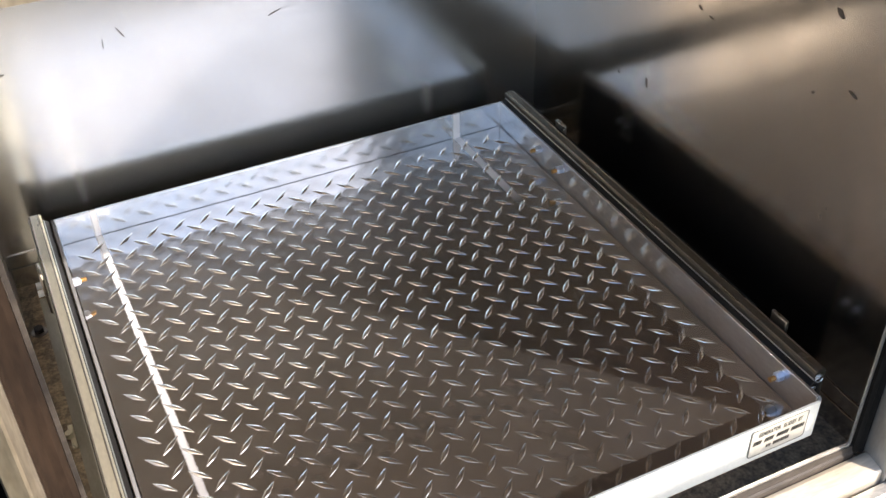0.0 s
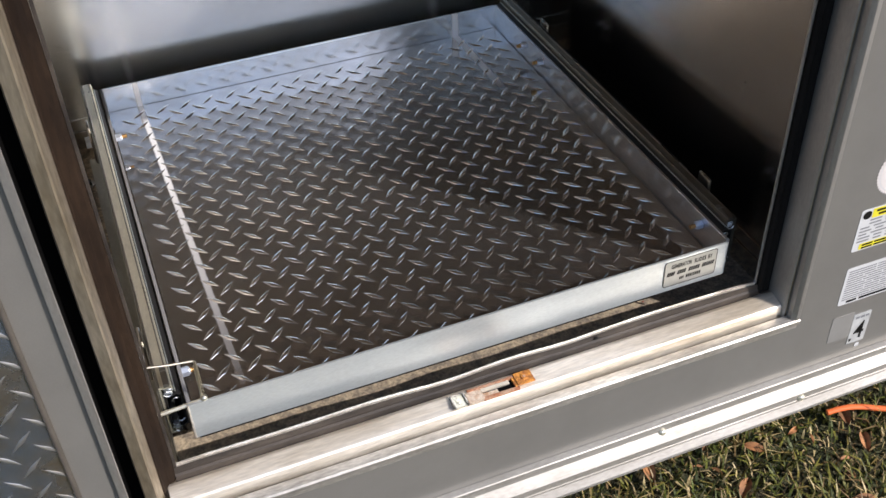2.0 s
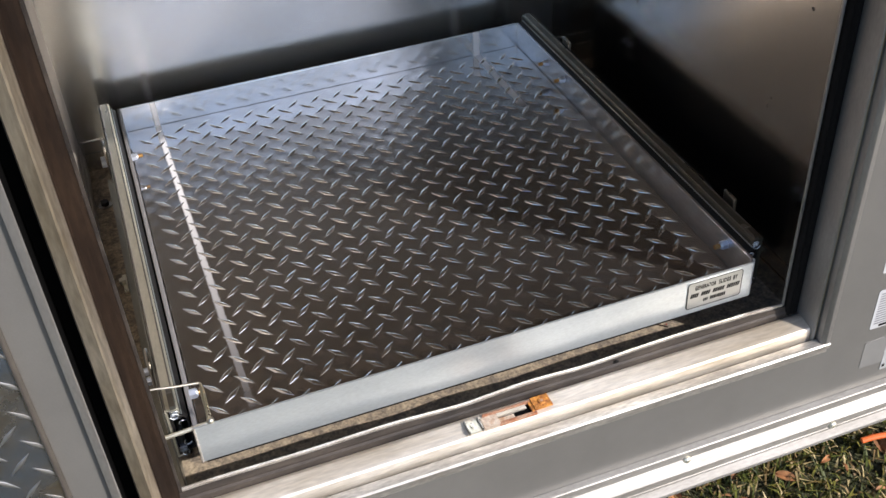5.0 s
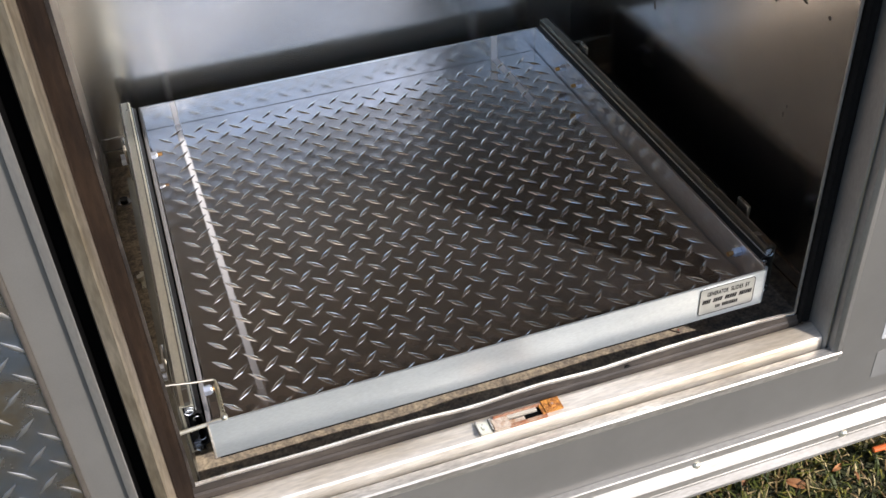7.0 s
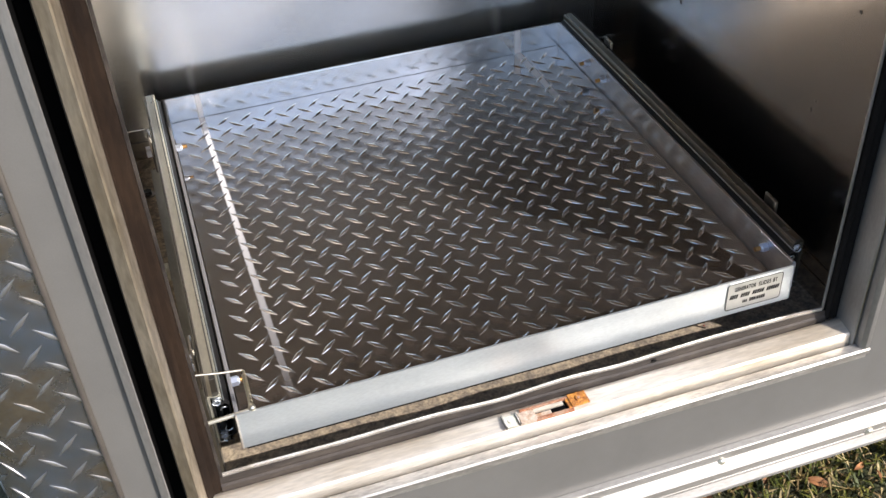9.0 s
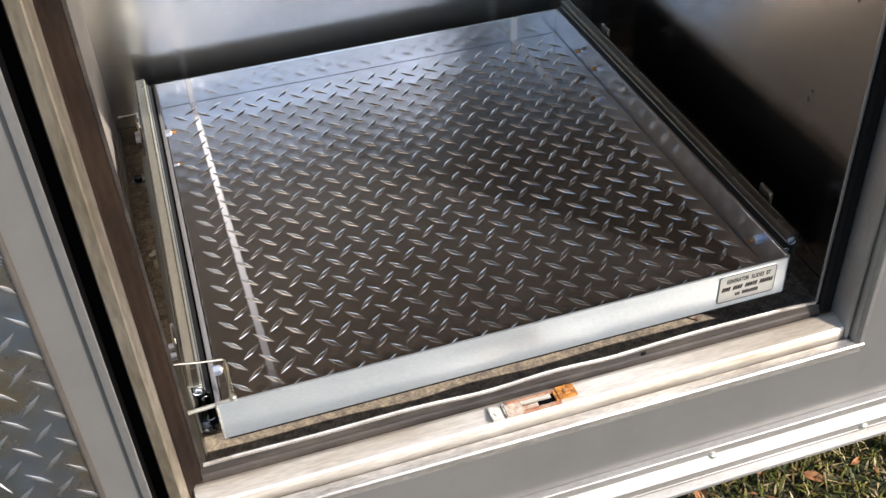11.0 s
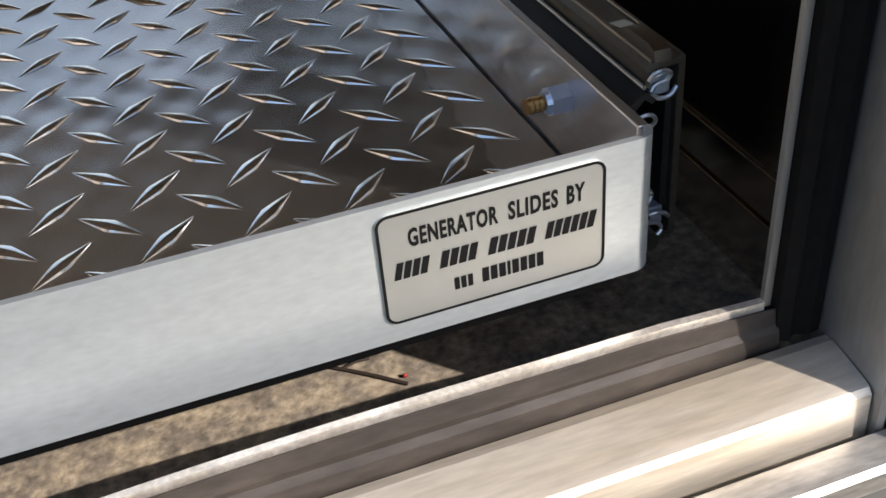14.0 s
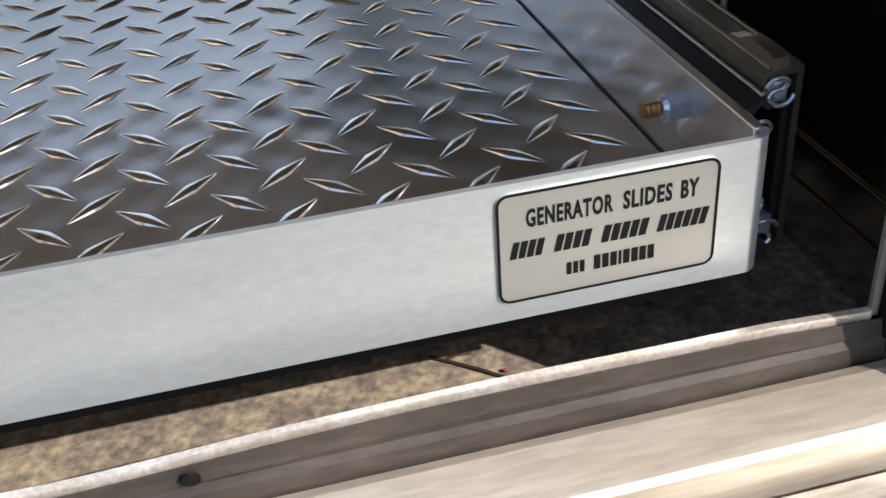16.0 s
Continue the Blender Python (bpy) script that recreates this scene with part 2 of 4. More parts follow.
TRIM = material("scratched_trim_aluminium", (0.64, 0.622, 0.585), 0.42, 1.0, (0.45, 0.428, 0.39), 40, (0.25, 1, 1), mix=0.95, rough_var=0.08, fine=0.2, lobe=(0.8, 0.5))
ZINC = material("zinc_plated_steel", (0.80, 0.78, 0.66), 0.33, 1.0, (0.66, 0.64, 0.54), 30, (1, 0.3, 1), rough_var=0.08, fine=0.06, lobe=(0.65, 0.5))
DARKZINC = material("dark_zinc_steel", (0.34, 0.325, 0.295), 0.30, 1.0, (0.22, 0.21, 0.19), 30, (1, 0.3, 1), rough_var=0.08)
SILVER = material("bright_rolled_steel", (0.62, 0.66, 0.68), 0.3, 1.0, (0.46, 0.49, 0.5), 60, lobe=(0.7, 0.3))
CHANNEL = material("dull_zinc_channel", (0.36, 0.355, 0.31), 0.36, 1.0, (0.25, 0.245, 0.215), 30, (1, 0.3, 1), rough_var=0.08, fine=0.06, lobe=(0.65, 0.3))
# darker zinc for the channel on the shaded side of the tray
ZINC_SHADE = material("shaded_zinc_channel", (0.27, 0.25, 0.205), 0.36, 1.0, (0.18, 0.168, 0.138), 30, (1, 0.3, 1), rough_var=0.08, fine=0.1, lobe=(0.65, 0.3))
DARK = material("near_black_steel", (0.012, 0.012, 0.0125), 0.45, 0.2, (0.02, 0.019, 0.018), 60)
BLUEZINC = material("blue_zinc_nut", (0.76, 0.82, 0.90), 0.34, 1.0, (0.64, 0.69, 0.77), 120, lobe=(0.7, 0.4))
BRASSY = material("yellow_zinc_thread", (0.55, 0.33, 0.12), 0.4, 1.0, (0.4, 0.22, 0.08), 300)
WIRE = material("yellow_zinc_wire", (0.74, 0.69, 0.56), 0.3, 1.0, (0.62, 0.56, 0.43), 80)
WORN = material("worn_steel_with_rust", (0.70, 0.64, 0.54), 0.5, 0.5, (0.42, 0.22, 0.11), 70, mix=0.85, fine=0.2, fine_scale=500, bump=0.0003)
RUST = material("rusty_steel", (0.33, 0.13, 0.06), 0.75, 0.1, (0.42, 0.29, 0.20), 60, mix=0.9, fine=0.35, fine_scale=500, bump=0.0004)
ORANGE_RUST = material("orange_rust", (0.58, 0.24, 0.04), 0.8, 0.0, (0.25, 0.085, 0.018), 130, mix=1.0, fine=0.4, fine_scale=500, bump=0.0005)
FLOOR = material("gritty_floor", (0.38, 0.315, 0.225), 0.85, 0.0, (0.20, 0.17, 0.135), 70, mix=1.3, fine=0.36, fine_scale=260, bump=0.0006, spec=0.2)
CEIL = material("plywood_ceiling", (0.36, 0.27, 0.19), 0.8, 0.0, (0.27, 0.20, 0.138), 8, (0.3, 2, 1), fine=0.15)
LABEL = material("silver_label", (0.495, 0.505, 0.475), 0.38, 0.8, (0.43, 0.437, 0.41), 30, lobe=(0.7, 0.4))
INK = material("black_ink", (0.006, 0.006, 0.006), 0.6, spec=0.15)
# near-black that paints the shade of open gaps and slots
VOID = material("gap_shade_black", (0.004, 0.004, 0.004), 0.9, spec=0.02)
GREYINK = material("grey_ink", (0.17, 0.175, 0.185), 0.5)
GREYWHITE = material("weathered_sticker", (0.43, 0.44, 0.435), 0.45, 0.0, (0.33, 0.34, 0.335), 90, mix=0.9)
WHITE = material("white_sticker", (0.52, 0.53, 0.535), 0.4, 0.0, (0.46, 0.47, 0.475), 20, mix=0.8, fine=0.04)
YELLOW = material("yellow_sticker", (0.66, 0.59, 0.03), 0.4, 0.0, (0.58, 0.51, 0.03), 20)
SEAL = material("pale_seal_sticker", (0.60, 0.57, 0.555), 0.4, 0.0, (0.52, 0.495, 0.48), 30)
RESIDUE = material("faded_tape", (0.275, 0.272, 0.258), 0.42, 0.3, (0.245, 0.243, 0.232), 40)
SOIL = material("lawn_soil", (0.06, 0.05, 0.028), 0.95, 0.0, (0.04, 0.048, 0.017), 5, mix=0.9, fine=0.5, fine_scale=120, bump=0.01)
GRASS = material("grass_blade", (0.07, 0.105, 0.02), 0.6, 0.0, (0.17, 0.15, 0.06), 25, mix=1.0)
gnt = GRASS.node_tree
gi = gnt.nodes.new("ShaderNodeNewGeometry")
gr = gnt.nodes.new("ShaderNodeValToRGB")
gr.color_ramp.elements[0].color = (0.018, 0.026, 0.005, 1)
gr.color_ramp.elements[1].color = (0.50, 0.40, 0.19, 1)
for pos, c in ((0.28, (0.075, 0.095, 0.014, 1)), (0.52, (0.19, 0.175, 0.030, 1)), (0.72, (0.15, 0.09, 0.035, 1))):
    e = gr.color_ramp.elements.new(pos)
    e.color = c
gnt.links.new(gi.outputs["Random Per Island"], gr.inputs[0])
gnt.links.new(gr.outputs[0], gnt.nodes["Principled BSDF"].inputs["Base Color"])
LEAF = material("dry_leaf", (0.34, 0.155, 0.06), 0.75, 0.0, (0.17, 0.085, 0.04), 60, mix=1.0, fine=0.2, per_piece=0.4)
CORD = material("orange_cord", (0.75, 0.16, 0.04), 0.45)
TWIG = material("dark_twig", (0.035, 0.022, 0.015), 0.8)
RED = material("red_speck", (0.35, 0.03, 0.02), 0.5)
SCUFF = material("dark_scrape", (0.11, 0.09, 0.075), 0.6, 0.3, (0.19, 0.16, 0.13), 300)
CAULK = material("brown_edge_sealant", (0.095, 0.082, 0.068), 0.6, 0.0, (0.06, 0.052, 0.043), 40)


# ---- mesh helpers ----
def box(bm, x0, x1, y0, y1, z0, z1, bevel=0.0):
    r = bmesh.ops.create_cube(bm, size=1.0, matrix=Matrix.Translation(((x0 + x1) / 2, (y0 + y1) / 2, (z0 + z1) / 2)) @ Matrix.Diagonal((x1 - x0, y1 - y0, z1 - z0, 1)))
    if bevel:
        edges = {e for v in r["verts"] for e in v.link_edges}
        bmesh.ops.bevel(bm, geom=list(edges), offset=bevel, segments=2, profile=0.5, affect="EDGES")
    return bm


def cyl(bm, a, b, r, n=20, r2=None):
    a, b = Vector(a), Vector(b)
    m = Matrix.Translation((a + b) / 2) @ (b - a).to_track_quat("Z", "Y").to_matrix().to_4x4()
    bmesh.ops.create_cone(bm, cap_ends=True, segments=n, radius1=r, radius2=r if r2 is None else r2, depth=(b - a).length, matrix=m)
    return bm


def extrude(bm, profile, axis, a, b, steps=1, wobble=None):
    """A closed profile swept along x ("x": profile of y, z), y ("y": x, z) or z ("z": x, y)."""
    rings = []
    for i in range(steps + 1):
        s = a + (b - a) * i / steps
        ring = []
        for p, q in profile:
            v = {"x": (s, p, q), "y": (p, s, q), "z": (p, q, s)}[axis]
            if wobble:
                v = wobble(Vector(v))
            ring.append(bm.verts.new(v))
        rings.append(ring)
    n = len(profile)
    for r0, r1 in zip(rings, rings[1:]):
        for i in range(n):
            bm.faces.new((r0[i], r0[(i + 1) % n], r1[(i + 1) % n], r1[i]))
    bm.faces.new(rings[0]), bm.faces.new(rings[-1])
    bmesh.ops.recalc_face_normals(bm, faces=bm.faces)
    return bm


def tube(bm, pts, r, n=20):
    """A round bar along points."""
    pts = [Vector(p) for p in pts]
    rings = []
    up = Vector((0.13, 0.27, 0.95))
    for i, p in enumerate(pts):
        d = (pts[min(i + 1, len(pts) - 1)] - pts[max(i - 1, 0)]).normalized()
        u = d.cross(up).normalized()
        w = d.cross(u)
        rings.append([bm.verts.new(p + r * (math.cos(2 * math.pi * k / n) * u + math.sin(2 * math.pi * k / n) * w)) for k in range(n)])
    for r0, r1 in zip(rings, rings[1:]):
        for k in range(n):
            bm.faces.new((r0[k], r0[(k + 1) % n], r1[(k + 1) % n], r1[k]))
    bm.faces.new(rings[0]), bm.faces.new(rings[-1])
    bmesh.ops.recalc_face_normals(bm, faces=bm.faces)
    return bm


def curve_through(pts, n=4):
    """More points along a smooth curve through the given ones."""
    p = [Vector(q) for q in pts]
    out = []
    for i in range(len(p) - 1):
        a, b, c, d = p[max(i - 1, 0)], p[i], p[i + 1], p[min(i + 2, len(p) - 1)]
        for k in range(n):
            t = k / n
            out.append(0.5 * (2 * b + (c - a) * t + (2 * a - 5 * b + 4 * c - d) * t * t + (3 * b - a - 3 * c + d) * t ** 3))
    return out + [p[-1]]


def mesh_of(name, bm, mat, smooth=20):
    me = bpy.data.meshes.new(name)
    bm.to_mesh(me)
    bm.free()
    me.materials.append(mat)
    if smooth:
        me.polygons.foreach_set("use_smooth", [True] * len(me.polygons))
        me.set_sharp_from_angle(angle=radians(smooth))
    return me


def part(name, bm, mat, parent=None, label="", smooth=20):
    ob = new(name, mesh_of(name, bm, mat, smooth))
    if parent:
        ob.parent = parent
    return tagged(ob, label)


def thing(name, label, category, group="", kind=""):
    ob = new(name)
    ob.empty_display_size = 0.02
    return tagged(ob, label, category, group, kind)


def structure(name, bm, mat, label, category):
    return tagged(part(name, bm, mat), label, category, kind="structure")


B = bmesh.new

# ---- the trailer's shell: opening x 0.014..0.738, z 0.595..1.24 in the side at y -0.06 ----
OX0, OX1, OZ0, OZ1 = -0.0395, 0.774, 0.545, 1.275
SK = -0.060
bm = B()
for x0, x1, z0, z1 in ((-0.140, OX0, 0.369, 2.3), (OX1, 3.2, 0.369, 2.3), (OX0, OX1, 0.369, OZ0), (OX0, OX1, OZ1, 2.3)):
    box(bm, x0, x1, SK, SK + 0.030, z0, z1)
structure("wall_trailer_side", bm, SKIN, "pewter grey painted trailer side with a square opening", "wall")
bm = box(B(), -0.182, 3.2, SK, 2.0, 2.3, 2.34)
structure("trailer_roof", bm, SKIN, "plain grey trailer roof", "roof")
bm = B()
box(bm, -0.181, -0.151, -0.015, 2.0, 0.369, 2.3), box(bm, 3.17, 3.2, SK + 0.03, 2.0, 0.369, 2.3), box(bm, -0.151, 3.17, 1.97, 2.0, 0.369, 2.3)
structure("wall_trailer_far", bm, SKIN, "plain grey far walls of the trailer body", "wall")
bm = box(B(), -0.151, 3.17, SK + 0.03, 1.97, 0.372, 0.40)
structure("trailer_underfloor", bm, DARK, "dark underside of the trailer", "floor")

WX0, WX1, WY, CZ, TOPZ = -0.032, 0.797, 0.752, 0.527, 1.30
bm = box(B(), WX0 - 0.02, WX1 + 0.02, WY, WY + 0.02, 0.40, TOPZ)
wall_back = structure("wall_back", bm, WALL, "brushed aluminium back wall of the compartment, scuffed", "wall")
bm = box(B(), WX1, WX1 + 0.02, -0.028, WY, 0.40, TOPZ)
wall_right = structure("wall_right", bm, WALL_SIDE, "brushed aluminium side wall with dark specks", "wall")
bm = box(B(), WX0 - 0.02, WX0, -0.0185, WY, 0.40, TOPZ)
structure("wall_left", bm, WALL_LEFT, "brushed aluminium side wall of the compartment", "wall")
bm = box(B(), WX0, WX1, -0.028, WY, TOPZ - 0.02, TOPZ)
structure("ceiling", bm, CEIL, "brown plywood ceiling of the compartment", "ceiling")
bm = box(B(), WX0, WX1, -0.020, WY, CZ - 0.03, CZ)
structure("floor", bm, FLOOR, "gritty brown compartment floor", "floor")
# folded base strips along the foot of the walls, each with a lip half way up
def base_strip(x0, y0, x1, y1, nx, ny, mat, label):
    bm = B()
    for d, z0, z1 in ((0.0040, CZ, CZ + 0.0320), (0.0022, CZ + 0.0326, CZ + 0.0535)):
        xs, ys = sorted((x0, x1 + nx * d)), sorted((y0, y1 + ny * d))
        box(bm, xs[0], xs[1], ys[0], ys[1], z0, z1, 0.0007)
    structure("baseboard", bm, mat, label, "base strip")


base_strip(WX1, -0.016, WX1, WY - 0.005, -1, 0, WALL_SIDE, "dull metal strip along the foot of the side wall")
base_strip(WX0 + 0.005, WY, WX1 - 0.005, WY, 0, -1, WALL, "dull strip along the foot of the back wall")
base_strip(WX0, -0.016, WX0, WY - 0.005, 1, 0, WALL_LEFT, "tan strip along the foot of the side wall")
anchor = thing("floor_anchor_bolt", "dark oily bolt with washer in the compartment floor", "bolt")
part("washer", cyl(B(), (-0.013, 0.640, CZ), (-0.013, 0.640, CZ + 0.0018), 0.0105, 20), DARKZINC, anchor, "dull steel washer")
part("bolt_head", cyl(B(), (-0.013, 0.640, CZ + 0.0018), (-0.013, 0.640, CZ + 0.0080), 0.0066, 6), DARK, anchor, "black hexagon head")

def scuff(parent, at, axis, length, width, turn):
    """A small dark scrape, a hair proud of the wall it marks."""
    rim = []
    for k in range(10):
        a = 2 * math.pi * k / 10
        u, v = math.cos(a) * length / 2, math.sin(a) * width / 2 * (1 + 0.5 * noise.noise(Vector((at[0] * 90 + k, at[1] * 90, at[2] * 90))))
        rim.append((u * math.cos(turn) - v * math.sin(turn), u * math.sin(turn) + v * math.cos(turn)))
    bm = B()
    for off in (0.0004, -0.0004):
        bm.faces.new([bm.verts.new((at[0] - 0.0004 + off, at[1] + p, at[2] + q) if axis == "x" else (at[0] + p, at[1] - 0.0004 + off, at[2] + q)) for p, q in rim])
    bm.verts.ensure_lookup_table()
    for k in range(10):
        bm.faces.new((bm.verts[k], bm.verts[(k + 1) % 10], bm.verts[10 + (k + 1) % 10], bm.verts[10 + k]))
    bmesh.ops.recalc_face_normals(bm, faces=bm.faces)
    part("scuff_mark", bm, SCUFF, parent, "dark scrape")


for y, z, ln, wd, tn in ((0.173, 0.991, 0.014, 0.005, 0.6), (0.135, 0.919, 0.013, 0.003, 0.3), (0.380, 0.914, 0.008, 0.003, 0.5), (0.359, 0.910, 0.009, 0.002, 0.2), (0.529, 0.761, 0.005, 0.003, 1.2),
                         (0.186, 0.897, 0.004, 0.003, 0.0), (0.088, 0.917, 0.005, 0.003, 0.9), (0.138, 0.767, 0.007, 0.002, 1.4), (0.466, 0.774, 0.014, 0.004, 1.3), (0.133, 0.781, 0.004, 0.002, 1.5)):
    scuff(wall_right, (WX1, y, z), "x", ln, wd, tn)
for x, z, ln, wd, tn in ((0.187, 0.864, 0.018, 0.0014, 2.1), (0.163, 0.853, 0.014, 0.0010, 1.5), (0.389, 0.847, 0.020, 0.0011, 0.35), (0.036, 0.840, 0.010, 0.002, 0.2), (0.084, 0.926, 0.012, 0.002, 0.1)):
    scuff(wall_back, (x, WY, z), "y", ln, wd, tn)

# ---- door frame ----
frame_th = thing("compartment_door_frame", "dull aluminium door frame with rubber gasket round the opening", "door frame")


def lip_sag(v):
    """The sill's inner lip is bent: two shallow dips."""
    d = 0.0
    if v.z > 0.586:
        d = -0.0028 * math.exp(-((v.x - 0.468) / 0.045) ** 2) - 0.0032 * math.exp(-((v.x - 0.325) / 0.05) ** 2) + 0.0006 * math.sin(v.x * 34) - 0.003 * max(0.0, v.x - 0.70) / 0.04
    return Vector((v.x, v.y, v.z + d))


LX, RX = 0.014, 0.738
part("sill", extrude(B(), [(-0.0285, 0.571), (-0.0300, 0.5765), (-0.034, 0.5772), (-0.050, 0.5742), (-0.0535, 0.5730), (-0.0552, 0.5708), (-0.0562, 0.553), (-0.0545, 0.545), (-0.0285, 0.545)], "x", -0.0005, 0.7590, 8), SILL, frame_th, "worn sunlit aluminium sill")
part("sill_lip", extrude(B(), [(-0.0205, 0.528), (-0.0205, 0.5955), (-0.0232, 0.5955), (-0.0232, 0.528)], "x", LX, RX, 60, lip_sag), LIP, frame_th, "bent bright aluminium lip")
part("sill_gasket", extrude(B(), [(-0.0236, 0.560), (-0.0236, 0.5925), (-0.0248, 0.5930), (-0.0262, 0.5870), (-0.0257, 0.5845), (-0.0275, 0.5820), (-0.0283, 0.5775), (-0.0280, 0.560)], "x", LX - 0.004, RX + 0.004, 60, lip_sag), DUSTY, frame_th, "dusty brown rubber gasket")


part("screw_hole", cyl(B(), (0.513, -0.0268, 0.5872), (0.513, -0.0256, 0.5876), 0.0032, 10), INK, frame_th, "small dark hole in the gasket")


def upright(nm, pts, mat, z0, z1, label):
    part(nm, extrude(B(), pts, "z", z0, z1), mat, frame_th, label)


# the jamb beside the diamond plate
upright("jamb_lip", [(LX, -0.0205), (LX, -0.0240), (LX - 0.003, -0.0240), (LX - 0.003, -0.0205)], DUSTY, 0.590, 1.241, "thin dirty inner lip")
upright("jamb_gasket", [(LX - 0.0034, -0.0190), (LX - 0.0034, -0.0255), (LX - 0.0070, -0.0290), (LX - 0.0120, -0.0300), (LX - 0.0150, -0.0345), (LX - 0.0175, -0.0420), (LX - 0.0195, -0.0430), (LX - 0.0195, -0.0190)], GASKET, 0.5772, 1.250, "dark rubber gasket")
upright("jamb", [(-0.0058, -0.019), (-0.0058, -0.0435), (-0.0066, -0.0448), (-0.0108, -0.0545), (-0.0125, -0.0560), (-0.0150, -0.0552), (-0.0228, -0.0540), (-0.0240, -0.0525), (-0.0240, -0.019)], FRAME, 0.545, 1.264, "dull tan-stained aluminium jamb")
# lining painted near-black in place of the gap's own shade
part("hinge_gap", extrude(B(), [(-0.0244, -0.0275), (-0.0244, -0.019), (-0.0385, -0.019), (-0.0385, -0.0640), (-0.0370, -0.0640), (-0.0370, -0.0275)], "z", 0.545, 1.264), VOID, frame_th, "black gap beside the jamb")
upright("jamb_trim", [(-0.0372, -0.0643), (-0.0372, -0.0650), (-0.0380, -0.0660), (-0.0450, -0.0655), (-0.0460, -0.0605), (-0.0390, -0.0605), (-0.0390, -0.0643)], FRAME_GREY, 0.541, 1.284, "aluminium trim lip")
# the jamb beside the stickers
upright("jamb_lip", [(RX, -0.0205), (RX, -0.0225), (RX + 0.003, -0.0225), (RX + 0.003, -0.0205)], FRAME_GREY, 0.590, 1.241, "thin bright inner lip")
upright("jamb_gasket", [(RX + 0.0034, -0.0190), (RX + 0.0034, -0.0265), (RX + 0.0075, -0.0285), (RX + 0.0110, -0.0262), (RX + 0.0155, -0.0285), (RX + 0.0200, -0.0275), (RX + 0.0205, -0.0190)], GASKET_BLACK, 0.5772, 1.250, "dark rubber gasket")
upright("jamb", [(0.7592, -0.019), (0.7592, -0.0290), (0.7594, -0.0520), (0.7602, -0.0585), (0.7618, -0.0600), (0.7628, -0.0590), (0.7628, -0.019)], FRAME_GREY, 0.545, 1.264, "dull grey aluminium jamb")
upright("jamb_return", [(0.7630, -0.030), (0.7630, -0.0560), (0.7652, -0.0580), (0.7652, -0.030)], FRAME, 0.545, 1.274, "brownish return behind the trim")
upright("jamb_trim", [(0.7655, -0.030), (0.7655, -0.0688), (0.7688, -0.0728), (0.7698, -0.0735), (0.7752, -0.0735), (0.7762, -0.0722), (0.7764, -0.0605), (0.7735, -0.0605), (0.7735, -0.030)], FRAME_GREY, 0.5592, 1.284, "aluminium trim lip")
part("header_gasket", box(B(), LX, RX, -0.028, -0.019, 1.242, 1.251, 0.002), GASKET_BLACK, frame_th, "dark rubber gasket")
part("header", box(B(), 0.0, 0.759, -0.0575, -0.020, 1.2515, 1.269), FRAME, frame_th, "dull aluminium header")
part("header_trim", box(B(), -0.033, 0.770, -0.0735, -0.0605, 1.270, 1.284, 0.001), FRAME, frame_th)
part("sill_trim", extrude(B(), [(-0.0605, 0.5585), (-0.0725, 0.5585), (-0.0745, 0.557), (-0.0735, 0.551), (-0.0700, 0.549), (-0.0695, 0.541), (-0.0605, 0.541)], "x", -0.0365, 0.7766), TRIM, frame_th, "bright aluminium trim under the sill")

# ---- rub rail along the trailer's lower edge ----
rub = thing("rub_rail", "ribbed bright aluminium rub rail riveted along the trailer's lower edge", "trim rail")
part("rail", extrude(B(), [(-0.0605, 0.4400), (-0.0678, 0.4386), (-0.0690, 0.4374), (-0.0690, 0.4362), (-0.0660, 0.4350), (-0.0656, 0.4340), (-0.0656, 0.4215), (-0.0664, 0.4204), (-0.0762, 0.4118), (-0.0768, 0.4108), (-0.0764, 0.4096),
                           (-0.0690, 0.4066), (-0.0680, 0.4052), (-0.0680, 0.3878), (-0.0689, 0.3872), (-0.0689, 0.3852), (-0.0680, 0.3846), (-0.0684, 0.3832), (-0.0766, 0.3790), (-0.0772, 0.3780), (-0.0772, 0.3736), (-0.0755, 0.3728), (-0.0605, 0.3700)], "x", -0.135, 3.2, 4), RAIL, rub)
for i in range(-3, 12):
    # rivets sit in the upper and the lower groove by turns
    x, (y, z) = 0.600 + 0.2195 * i, ((-0.0662, 0.4195), (-0.0680, 0.3905))[i % 2]
    b_ = B()
    bmesh.ops.create_uvsphere(b_, u_segments=12, v_segments=6, radius=0.0058, matrix=Matrix.Translation((x, y, z)) @ Matrix.Diagonal((1, 0.75, 1, 1)))
    part("rivet", b_, ZINC, rub, "domed rivet")


